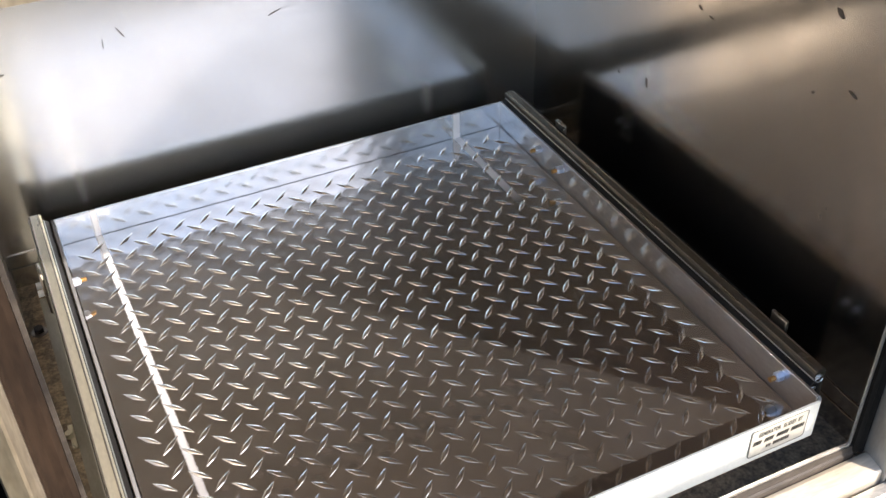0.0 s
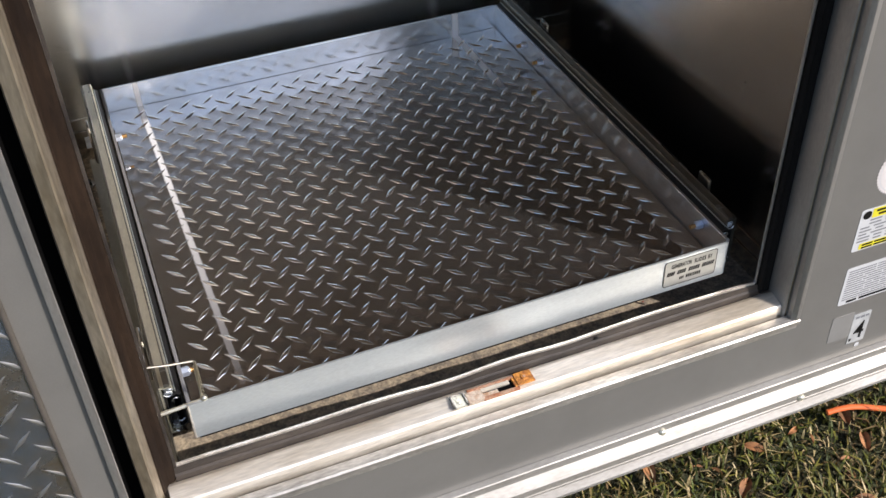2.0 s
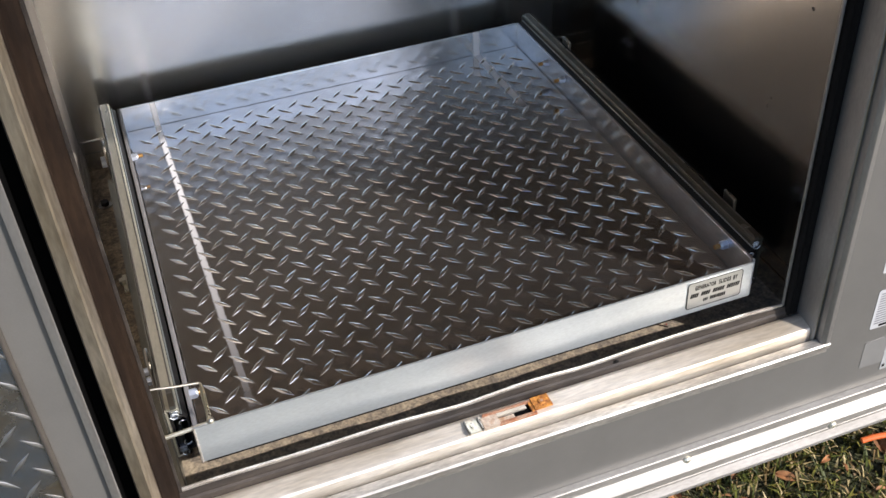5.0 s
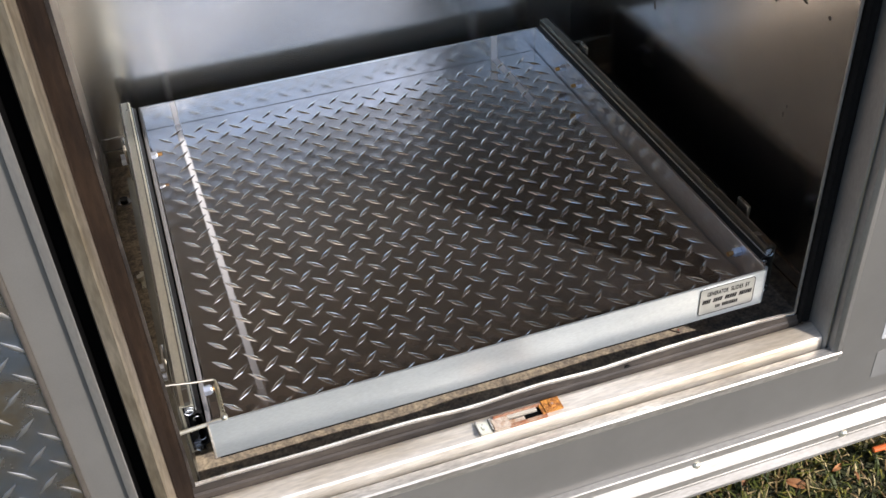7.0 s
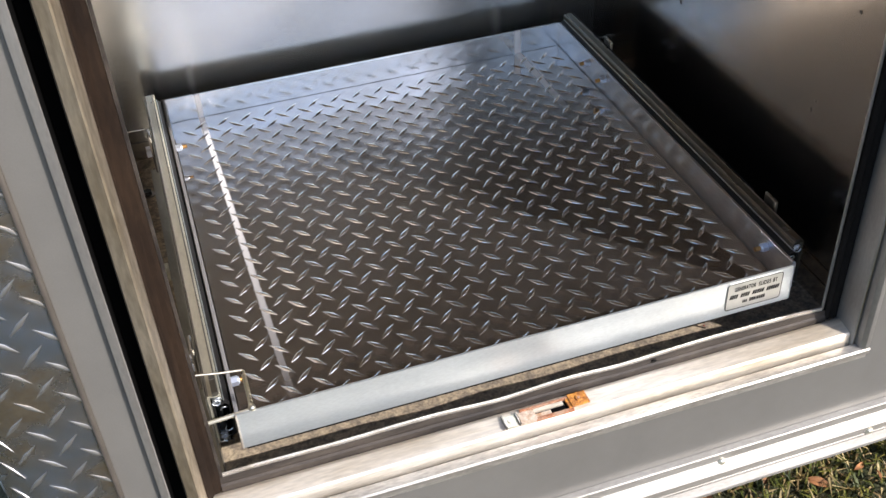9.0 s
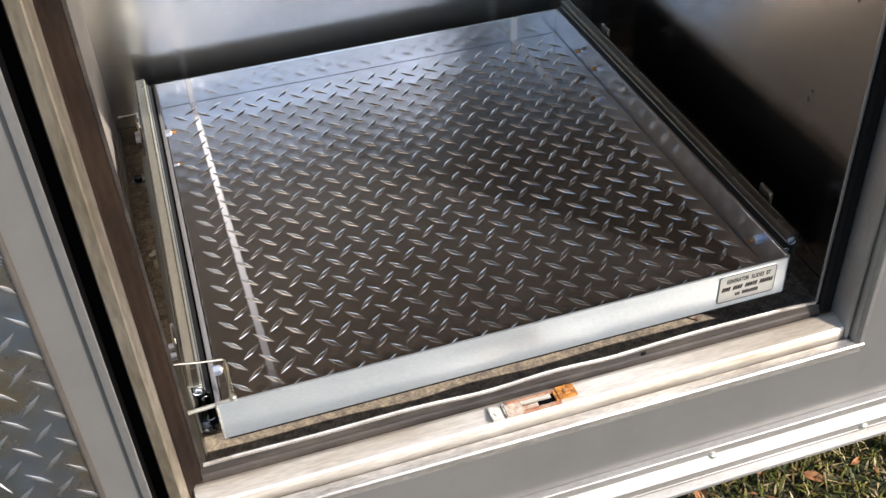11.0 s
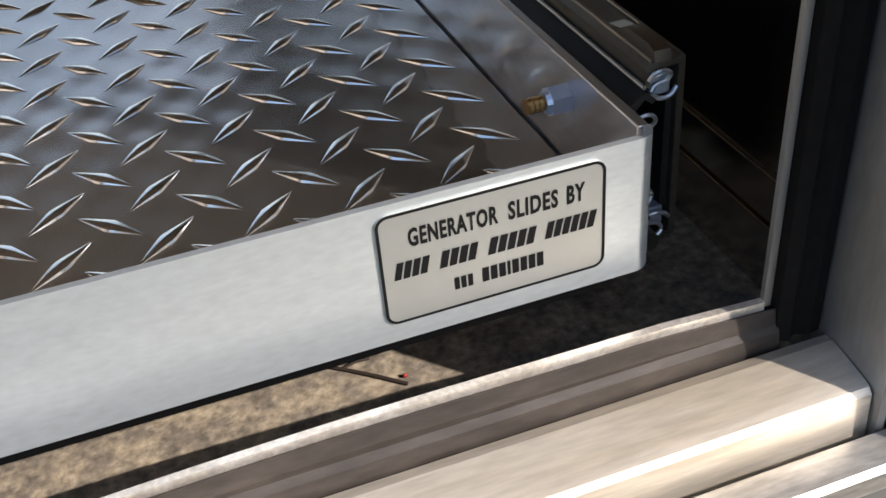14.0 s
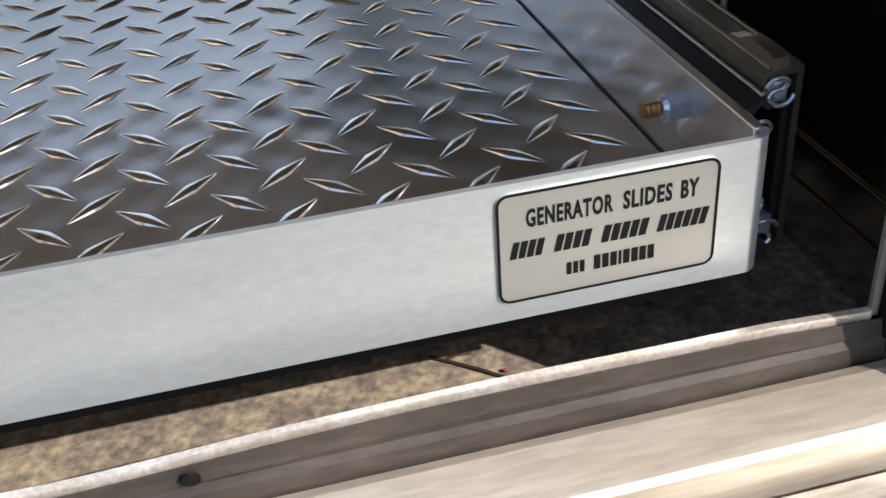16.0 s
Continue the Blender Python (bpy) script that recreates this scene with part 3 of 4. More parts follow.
# ---- diamond plate beside the opening ----
def lug_bm(L=0.0320, W=0.0070, H=0.0017):
    """One raised tread lug: a spindle with pointed ends, a ridge and two sloping flanks."""
    bm = B()
    rows = []
    cross = ((-1, 0), (-0.84, 0.60), (-0.10, 1.0), (0.10, 1.0), (0.84, 0.60), (1, 0))
    for u in (-0.80, -0.52, -0.24, 0.0, 0.24, 0.52, 0.80):
        w = W / 2 * (1 - abs(u)) ** 0.85
        h = H * (1 - abs(u) ** 1.7)
        rows.append([bm.verts.new((u * L / 2, c * w, h * q - 0.0001)) for c, q in cross])
    a, b = bm.verts.new((-L / 2, 0, -0.0001)), bm.verts.new((L / 2, 0, -0.0001))
    for r0, r1 in zip(rows, rows[1:]):
        for k in range(5):
            bm.faces.new((r0[k], r1[k], r1[k + 1], r0[k + 1]))
    for k in range(5):
        bm.faces.new((a, rows[0][k], rows[0][k + 1]))
        bm.faces.new((b, rows[-1][k + 1], rows[-1][k]))
    bmesh.ops.recalc_face_normals(bm, faces=bm.faces)
    if sum(f.normal.z for f in bm.faces) < 0:
        bmesh.ops.reverse_faces(bm, faces=bm.faces)
    return bm


LUG_ME = mesh_of("lug", lug_bm(), LUG, 34)
PANEL_LUG = mesh_of("lug", lug_bm(0.0310, 0.0050, 0.0014), PANEL_LUG_MAT, 34)

panel = thing("diamond_plate_panel", "bright aluminium diamond plate panel fixed on the trailer side", "wall panel")
CR, CXC, CYC = 0.045, -0.140, -0.0185
arc = [(CXC - CR * math.sin(a), CYC - CR * math.cos(a)) for a in (radians(90 * k / 10) for k in range(11))]
inner = [(CXC - (CR - 0.003) * math.sin(a), CYC - (CR - 0.003) * math.cos(a)) for a in (radians(90 * k / 10) for k in range(11))]
outline = [(-0.0830, CYC - CR)] + arc + [(CXC - CR, 0.60), (CXC - CR + 0.003, 0.60)] + inner[::-1] + [(-0.0830, CYC - CR + 0.003)]
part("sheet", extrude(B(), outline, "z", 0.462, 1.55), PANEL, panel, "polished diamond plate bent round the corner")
part("edge_molding", box(B(), -0.0828, -0.0775, -0.0668, -0.0605, 0.462, 1.55, 0.002), CAULK, panel, "brownish edge molding")

# ---- generator slide tray ----
TX0, TX1, TY0, TY1, RIM, TB, TF = 0.041, 0.701, 0.0, 0.702, 0.6518, 0.601, 0.611
tray = thing("slide_tray", "shallow aluminium slide-out tray with polished diamond plate floor", "tray")
t3 = 0.0040
SX1 = 0.7095  # outer face of the side beside the maker's plate
corner = [(SX1 - 0.0070 + 0.0070 * math.sin(radians(5 * k)), TY0 + 0.0070 - 0.0070 * math.cos(radians(5 * k))) for k in range(19)]
inside = [(SX1 - 0.0070 + 0.0046 * math.sin(radians(5 * k)), TY0 + 0.0070 - 0.0046 * math.cos(radians(5 * k))) for k in range(19)]
part("front_rail", extrude(B(), [(TX0, TY0)] + corner + inside[::-1] + [(TX0, TY0 + 0.0024)], "z", TB, RIM), FRONT, tray, "bright sunlit front face", 8)
part("back_rail", box(B(), TX0 + t3, SX1 - t3, TY1 - t3, TY1, TB, RIM, 0.0008), ANGLE, tray, "smooth shiny back flange")
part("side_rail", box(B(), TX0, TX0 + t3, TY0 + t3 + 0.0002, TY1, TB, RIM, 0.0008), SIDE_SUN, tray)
part("side_rail", box(B(), SX1 - t3, SX1, TY0 + 0.0072, TY1, TB, RIM, 0.0008), SIDE, tray)
for x0, x1, y0, y1 in ((TX0 + t3, SX1 - t3, TY0 + t3, TY0 + 0.05), (TX0 + t3, SX1 - t3, TY1 - 0.05, TY1 - t3)):
    part("angle_leg", box(B(), x0, x1, y0, y1, TF - 0.0068, TF - 0.0033), ANGLE, tray, "flat leg of the edge angle under the floor")
# added black bar: gives the dark band and shadow edge below the front rail
part("shadow_bar", box(B(), TX0 + 0.004, TX1 - 0.004, 0.0035, 0.022, 0.5945, TB - 0.0004, 0.001), VOID, tray, "black bar added under the tray to deepen its shadow")
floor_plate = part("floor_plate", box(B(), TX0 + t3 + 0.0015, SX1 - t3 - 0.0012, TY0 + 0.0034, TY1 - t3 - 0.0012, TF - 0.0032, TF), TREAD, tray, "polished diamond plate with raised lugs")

bead = [(TX0 + 0.0004 + 0.0005 * noise.noise(Vector((k * 0.9, 0, 3))), TY0 + 0.0002 + 0.0004 * noise.noise(Vector((k * 0.9, 5, 0))), TB + (RIM - TB) * k / 14) for k in range(15)]
part("weld_bead", tube(B(), bead, 0.0013, 8), LIP, tray, "rough bright weld at the front corner")

# ---- telescopic slides ----
def drawer_slide(side):
    x0 = SX1 + 0.001 if side > 0 else TX0 - 0.001
    th = thing("drawer_slide", "zinc-plated heavy telescopic slide bolted beside the tray", "drawer slide", "slides of the tray")

    def X(d):
        return x0 + side * d * 1.12
    z0, z1, y0, y1 = 0.590, 0.661, 0.027, 0.708

    def prof(pts, a, b, nm, mat, label=""):
        return part(nm, extrude(B(), [(X(d), z) for d, z in pts], "y", a, b), mat, th, label)

    def slab(nm, d0, d1, a, b, za, zb, mat, parent, bev=0.0008, label=""):
        return part(nm, box(B(), min(X(d0), X(d1)), max(X(d0), X(d1)), a, b, za, zb, bev), mat, parent, label)
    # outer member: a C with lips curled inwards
    # right channel has its shade in the colour, the sunlit left one bright zinc
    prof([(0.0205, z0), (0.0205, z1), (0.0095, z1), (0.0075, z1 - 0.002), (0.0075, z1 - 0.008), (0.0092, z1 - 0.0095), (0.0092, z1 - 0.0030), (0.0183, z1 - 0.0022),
          (0.0183, z0 + 0.0022), (0.0092, z0 + 0.0030), (0.0092, z0 + 0.0095), (0.0075, z0 + 0.008), (0.0075, z0 + 0.002), (0.0095, z0)], y0, y1, "outer_channel", ZINC_SHADE if side > 0 else ZINC, "zinc-plated outer channel")
    prof([(0.0012, z0 + 0.012), (0.0012, z1 - 0.012), (0.0065, z1 - 0.0085), (0.0100, z1 - 0.0120), (0.0085, z1 - 0.0132), (0.0060, z1 - 0.0110), (0.0030, z1 - 0.0145),
          (0.0030, z0 + 0.0145), (0.0060, z0 + 0.0110), (0.0085, z0 + 0.0132), (0.0100, z0 + 0.0120), (0.0065, z0 + 0.0085)], y0 - 0.003, y1 - 0.004, "inner_channel", DARK, "blackened inner channel")
    for za in (z1 - 0.0125, z0 + 0.0055):
        rail_ = part("ball_race", tube(B(), [(X(0.0128), y, za + 0.0035) for y in (y0 + 0.004, y1 - 0.01)], 0.0028, 8), ZINC, th, "steel ball race")
        slab("race_clip", 0.0095, 0.0165, y0 + 0.001, y0 + 0.006, za - 0.0005, za + 0.0075, BLUEZINC, rail_)
    # rolled lips that curl at the open ends
    for flip, zc in ((1, z1 - 0.0115), (-1, z0 + 0.0115)):
        for nm, pts, r in (("rolled_lip", [(0.0080, 0.006), (0.0095, 0.0085), (0.0125, 0.0090), (0.0150, 0.0070), (0.0140, 0.0045), (0.0105, 0.0035), (0.0092, 0.0010), (0.0115, -0.0010), (0.0150, -0.0005), (0.0172, 0.0020)], 0.0010),
                           ("race_end", [(0.0040, -0.0075), (0.0070, -0.0060), (0.0095, -0.0068), (0.0108, -0.0095), (0.0092, -0.0120)], 0.0009)):
            part(nm, tube(B(), curve_through([(X(d), y0 - 0.0012 - 0.0008 * math.sin(i), zc + flip * z) for i, (d, z) in enumerate(pts)]), r * 0.85, 8), SILVER, th, "silvery rolled steel lip")
    part("end_pin", cyl(B(), (X(0.0085), y0 - 0.006, z0 + 0.0035), (X(0.0085), y0 - 0.0005, z0 + 0.0035), 0.0040, 14), DARKZINC, th, "dull round pin end")
    slab("web", 0.0155, 0.0178, y0 + 0.002, y1 - 0.01, z0 + 0.012, z1 - 0.012, DARK, th, 0)
    for d in (0.0100, 0.0196):
        part("channel_bead", tube(B(), [(X(d), y, z1) for y in (y0 + 0.001, y1 - 0.001)], 0.0009, 8), DARKZINC, th, "lighter rolled bead")
    part("race_edge", tube(B(), [(X(0.0062), y, z1 - 0.0072) for y in (y0 - 0.002, y1 - 0.006)], 0.0008, 8), SILVER, th, "bright worn race edge")
    # end stop clip on top, near the front
    clip_pts = [(0.026, z1 + 0.0002), (0.027, z1 + 0.0040), (0.031, z1 + 0.0052), (0.046, z1 + 0.0052), (0.050, z1 + 0.0030), (0.058, z1 + 0.0018), (0.058, z1 + 0.0002)]
    xa, xb = sorted((X(0.0085), X(0.0165)))
    part("stop_clip", extrude(B(), clip_pts, "x", xa + 0.0015, xb - 0.0015), DARKZINC, th, "pressed steel stop clip")
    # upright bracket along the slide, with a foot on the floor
    # near-black on the right side: its shade is put into the colour
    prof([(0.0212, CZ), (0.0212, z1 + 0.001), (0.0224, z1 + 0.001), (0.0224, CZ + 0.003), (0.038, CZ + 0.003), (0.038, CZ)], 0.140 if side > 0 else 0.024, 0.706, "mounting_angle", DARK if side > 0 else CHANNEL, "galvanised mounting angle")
    for y in (0.107, 0.575):
        tab = slab("mounting_tab", 0.0228, 0.0268, y - 0.013, y + 0.013, z0 + 0.02, 0.6725, DARKZINC, th, 0.0022, "upright mounting tab")
        for dy in (-0.006, 0.010):
            part("tab_bolt", cyl(B(), (X(0.0268), y + dy, 0.640), (X(0.033), y + dy, 0.640), 0.0048, 6), BLUEZINC, tab)
    for y in (0.16, 0.43):
        ft = slab("bracket_foot", 0.0385, 0.058 if side > 0 else 0.044, y - 0.02, y + 0.02, CZ, CZ + 0.004, ZINC, th, 0.001, "bracket foot")
        part("foot_bolt", cyl(B(), (X(0.044), y, CZ + 0.004), (X(0.044), y, CZ + 0.011), 0.005, 6), ZINC, ft)
    return th


drawer_slide(1), drawer_slide(-1)


# ---- bolts through the tray's sides, with lock nuts inside ----
def tray_bolt(y, side):
    xf = SX1 - t3 if side > 0 else TX0 + t3
    z = 0.638
    b_ = part("lock_nut", cyl(B(), (xf, y, z), (xf - side * 0.0075, y, z), 0.0058, 6), BLUEZINC, tray, "blue zinc lock nut")
    part("nut_collar", cyl(B(), (xf - side * 0.0075, y, z), (xf - side * 0.0092, y, z), 0.0046, 14, 0.0040), BLUEZINC, b_)
    th_ = B()
    for k in range(7):
        a = xf - side * (0.0092 + 0.0010 * k)
        cyl(th_, (a, y, z), (a - side * 0.0010, y, z), 0.0031 if k % 2 else 0.0026, 12, 0.0026 if k % 2 else 0.0031)
    part("thread_end", th_, BRASSY, b_, "yellow zinc thread end")


for y, side in ((0.058, 1), (0.515, 1), (0.575, 1), (0.065, -1), (0.575, -1)):
    tray_bolt(y, side)

# ---- maker's plate on the front ----
def lettering(body, height, width, slant=0.0, bold=0.036):
    cu = bpy.data.curves.new("letters", "FONT")
    cu.body = body
    cu.shear = slant
    cu.offset = bold
    cu.space_character = 1.14
    cu.resolution_u = 3
    tmp = bpy.data.objects.new("letters", cu)
    scene.collection.objects.link(tmp)
    dg = bpy.context.evaluated_depsgraph_get()
    me = bpy.data.meshes.new_from_object(tmp.evaluated_get(dg))
    bpy.data.objects.remove(tmp)
    xs = [v.co.x for v in me.vertices]
    ys = [v.co.y for v in me.vertices]
    x0, x1, y0, y1 = min(xs), max(xs), min(ys), max(ys)
    for v in me.vertices:
        v.co = Vector(((v.co.x - x0) / (x1 - x0) * width, (v.co.y - y0) / (y1 - y0) * height, 0))
    bm = B()
    bm.from_mesh(me)
    bpy.data.meshes.remove(me)
    return bm


UPRIGHT = Matrix(((1, 0, 0, 0), (0, 0, -1, 0), (0, 1, 0, 0), (0, 0, 0, 1)))


def on_side(bm, x, y, z, turn=0.0):
    bmesh.ops.transform(bm, matrix=Matrix.Translation((x, y, z)) @ Matrix.Rotation(turn, 4, "Y") @ UPRIGHT, verts=bm.verts)
    return bm


def round_rect(bm, x0, x1, z0, z1, r, y, n=5):
    vs = []
    for cx_, cz_, a0 in ((x1 - r, z1 - r, 0), (x0 + r, z1 - r, 90), (x0 + r, z0 + r, 180), (x1 - r, z0 + r, 270)):
        for k in range(n + 1):
            a = radians(a0 + 90 * k / n)
            vs.append(bm.verts.new((cx_ + r * math.cos(a), y, cz_ + r * math.sin(a))))
    return vs


def plate(x0, x1, z0, z1, r, y, thick):
    bm = B()
    a, b = round_rect(bm, x0, x1, z0, z1, r, y), round_rect(bm, x0, x1, z0, z1, r, y + thick)
    n = len(a)
    for i in range(n):
        bm.faces.new((a[i], a[(i + 1) % n], b[(i + 1) % n], b[i]))
    bm.faces.new(a), bm.faces.new(b[::-1])
    bmesh.ops.recalc_face_normals(bm, faces=bm.faces)
    return bm


def ring(x0, x1, z0, z1, r, w, y):
    bm = B()
    a, b = round_rect(bm, x0, x1, z0, z1, r, y), round_rect(bm, x0 + w, x1 - w, z0 + w, z1 - w, max(r - w, 0.001), y)
    n = len(a)
    for i in range(n):
        bm.faces.new((a[i], a[(i + 1) % n], b[(i + 1) % n], b[i]))
    bmesh.ops.recalc_face_normals(bm, faces=bm.faces)
    return bm


PX0, PX1, PZ0, PZ1 = 0.6165, 0.6905, 0.6085, 0.6487
mk = part("maker_plate", plate(PX0, PX1, PZ0, PZ1, 0.004, TY0 - 0.0008, 0.0007), LABEL, tray, "silver plate with black border and lettering", 0)
part("border", ring(PX0, PX1, PZ0, PZ1, 0.004, 0.0010, TY0 - 0.00095), INK, mk, smooth=0)
LW = PX1 - PX0
for word, off, wide in (("GENERATOR", 0.130, 0.385), ("SLIDES", 0.560, 0.222), ("BY", 0.822, 0.082)):
    part("wording", on_side(lettering(word, 0.0067, LW * wide), PX0 + LW * off, TY0 - 0.0010, PZ0 + 0.0274), INK, mk, "black word " + word, 0)


def bars(x, z, widths, gap, h, y, mat, parent, name="text_bar", slant=0.0):
    for w in widths:
        bm = B()
        vs = [bm.verts.new(p) for p in ((x, y, z), (x + w, y, z), (x + w + slant * h, y, z + h), (x + slant * h, y, z + h))]
        bm.faces.new(vs)
        bmesh.ops.recalc_face_normals(bm, faces=bm.faces)
        part(name, bm, mat, parent, smooth=0)
        x += w + gap


for off, n, wide in ((0.0040, 4, 0.0110), (0.0185, 4, 0.0122), (0.0342, 5, 0.0158), (0.0532, 6, 0.0172)):
    w = wide / n
    bars(PX0 + off, PZ0 + 0.0166, [w * 0.78] * n, w * 0.22, 0.0062, TY0 - 0.0010, INK, mk, slant=0.22)
bars(PX0 + 0.0228, PZ0 + 0.0070, [0.0016] * 3, 0.0006, 0.0046, TY0 - 0.0010, INK, mk)
bars(PX0 + 0.0320, PZ0 + 0.0070, [0.0022] * 3 + [0.0010] + [0.0022] * 4, 0.0006, 0.0054, TY0 - 0.0010, INK, mk)

# ---- square wire lock pin at the front corner ----
pin = thing("wire_lock_pin", "square yellow-zinc wire lock pin through the slide end", "lock pin")
yy = 0.006
part("wire_loop", tube(B(), [(0.0575, yy, 0.6540), (0.0580, yy, 0.662), (0.0592, yy, 0.692), (0.0597, yy, 0.7045), (0.0580, yy, 0.7065), (0.036, yy, 0.7100), (0.016, yy, 0.7145), (0.006, yy, 0.7155), (0.004, yy, 0.713), (0.004, yy, 0.680), (0.004, yy, 0.6485)], 0.0013, 8), WIRE, pin, "bent square wire loop")
part("shaft", cyl(B(), (0.000, yy - 0.002, 0.6460), (0.0590, yy - 0.002, 0.6505), 0.0024, 12), ZINC, pin, "zinc pin shaft")
b_ = B()
bmesh.ops.create_uvsphere(b_, u_segments=12, v_segments=8, radius=0.0042, matrix=Matrix.Translation((0.0595, yy - 0.002, 0.6530)))
part("pin_head", b_, WIRE, pin, "round yellow pin head")
for k in range(9):
    a = k * 0.7
    part("safety_chain_link", tube(B(), [(0.0592 + 0.0022 * math.cos(t_), yy + 0.003 + 0.0006 * k, 0.657 + 0.0042 * k + 0.0026 * math.sin(t_)) for t_ in (2 * math.pi * i / 8 + a for i in range(9))], 0.0006, 5), WIRE, pin)

# ---- rusty strike plate in the sill ----
strike = thing("strike_plate", "rusty steel latch strike plate screwed into the sill", "strike plate")
SZ = 0.5762


def pressed(x0, x1, y0, y1, z0, z1, sag=0.0006, seed=0):
    """A thin steel strip with uneven, corroded edges."""
    bm = B()
    n = 9
    rings = []
    for k in range(n):
        x = x0 + (x1 - x0) * k / (n - 1)
        w = [sag * noise.noise(Vector((x * 300 + seed, q * 7.3, seed))) for q in range(4)]
        rings.append([bm.verts.new(p) for p in ((x, y0 + w[0], z0), (x, y1 + w[1], z0), (x, y1 + w[1] - 0.0003, z1 + w[2] * 0.4), (x, y0 + w[0] + 0.0003, z1 + w[3] * 0.4))])
    for a, b in zip(rings, rings[1:]):
        for k in range(4):
            bm.faces.new((a[k], b[k], b[(k + 1) % 4], a[(k + 1) % 4]))
    bm.faces.new(rings[0][::-1]), bm.faces.new(rings[-1])
    bmesh.ops.recalc_face_normals(bm, faces=bm.faces)
    return bm


part("front_rim", pressed(0.3560, 0.4010, -0.0545, -0.0508, SZ - 0.0010, SZ + 0.0022, seed=1), RUST, strike, "red-brown rusty rim")
part("back_rim", pressed(0.3420, 0.4035, -0.0376, -0.0340, SZ + 0.0006, SZ + 0.0034, seed=2), RUST, strike, "red-brown rusty rim")
part("face_plate", pressed(0.3386, 0.3575, -0.0538, -0.0372, SZ - 0.0008, SZ + 0.0022, 0.0010, seed=3), WORN, strike, "worn pale steel with rust stains")
part("end_tab", box(B(), 0.4000, 0.4215, -0.05195, -0.03323, SZ + 0.0025, SZ + 0.0045, 0.0006), ORANGE_RUST, strike, "orange rusted end tab")
part("tab_edge", pressed(0.3965, 0.4000, -0.0515, -0.0345, SZ + 0.0004, SZ + 0.0030, 0.0004, seed=4), ORANGE_RUST, strike, "rusted step beside the tab")
ts_ = part("tab_screw", cyl(B(), (0.411, -0.04259, SZ + 0.0045), (0.411, -0.04259, SZ + 0.0060), 0.0048, 20, 0.0036), ORANGE_RUST, strike)
part("screw_recess", cyl(B(), (0.411, -0.04259, SZ + 0.0055), (0.411, -0.04259, SZ + 0.0062), 0.0019, 6), RUST, ts_, "dark rusty recess")
part("slot", box(B(), 0.3575, 0.3965, -0.0508, -0.0376, SZ - 0.0006, SZ + 0.0004), VOID, strike, "dark open slot")
part("tongue", pressed(0.3578, 0.3760, -0.0500, -0.0445, SZ + 0.0004, SZ + 0.0012, 0.0005, seed=5), WORN, strike, "worn metal behind the slot")
part("catch_strip", pressed(0.3578, 0.3925, -0.0432, -0.0378, SZ + 0.0004, SZ + 0.0024, 0.0003, seed=6), SILL, strike, "tan strip inside the slot")
clip_ = part("end_bracket", box(B(), 0.3215, 0.3350, -0.05429, -0.03635, SZ - 0.0004, SZ + 0.0014, 0.0005), ZINC, strike, "pale steel end bracket")
for bx in (0.3194, 0.3352):
    part("bracket_edge", box(B(), bx, bx + 0.0020, -0.05468, -0.03579, SZ - 0.0004, SZ + 0.0040, 0.0005), DARKZINC, clip_, "dark bent edge")
part("bracket_screw", cyl(B(), (0.328, -0.04532, SZ + 0.0014), (0.328, -0.04532, SZ + 0.0030), 0.0036, 20, 0.0028), ZINC, clip_)

# ---- stickers on the trailer side ----
SY = SK - 0.0006
seal = thing("seal_sticker", "round pale sticker with a toothed rim on the grey side", "sticker")
bm = B()
scx, scz, R = 0.886, 0.7485, 0.0375
N = 96
vs = [bm.verts.new((scx + (R if i % 2 else R - 0.0028) * math.cos(2 * math.pi * i / N), SY, scz + (R if i % 2 else R - 0.0028) * math.sin(2 * math.pi * i / N))) for i in range(N)]
bm.faces.new(vs)
bmesh.ops.recalc_face_normals(bm, faces=bm.faces)
part("disc", bm, SEAL, seal, smooth=0)
for rr in (0.0325, 0.0215):
    bm = B()
    a = [bm.verts.new((scx + rr * math.cos(2 * math.pi * i / 48), SY - 0.0002, scz + rr * math.sin(2 * math.pi * i / 48))) for i in range(48)]
    b = [bm.verts.new((scx + (rr - 0.0012) * math.cos(2 * math.pi * i / 48), SY - 0.0002, scz + (rr - 0.0012) * math.sin(2 * math.pi * i / 48))) for i in range(48)]
    for i in range(48):
        bm.faces.new((a[i], a[(i + 1) % 48], b[(i + 1) % 48], b[i]))
    bmesh.ops.recalc_face_normals(bm, faces=bm.faces)
    part("printed_ring", bm, WHITE, seal, "whiter printed ring", 0)
bars(scx - 0.020, scz - 0.004, [0.012, 0.016, 0.008], 0.002, 0.006, SY - 0.0003, WHITE, seal)
bars(scx - 0.016, scz - 0.016, [0.030], 0.002, 0.004, SY - 0.0003, WHITE, seal)

tyre = thing("loading_sticker", "white sticker with yellow bands and black print", "sticker")
YX0, YX1, YZ0, YZ1 = 0.8425, 0.985, 0.634, 0.6985
part("sheet", plate(YX0, YX1, YZ0, YZ1, 0.003, SY, 0.0004), WHITE, tyre, "white sheet", 0)
part("yellow_band", plate(YX0 + 0.017, YX1 - 0.003, YZ1 - 0.0155, YZ1 - 0.0015, 0.001, SY - 0.0003, 0.0002), YELLOW, tyre, "yellow band", 0)
part("yellow_band", plate(YX0 + 0.010, YX1 - 0.003, YZ0 + 0.0015, YZ0 + 0.0105, 0.001, SY - 0.0003, 0.0002), YELLOW, tyre, "yellow band", 0)
bm = B()
bmesh.ops.create_circle(bm, cap_ends=True, segments=24, radius=0.0062)
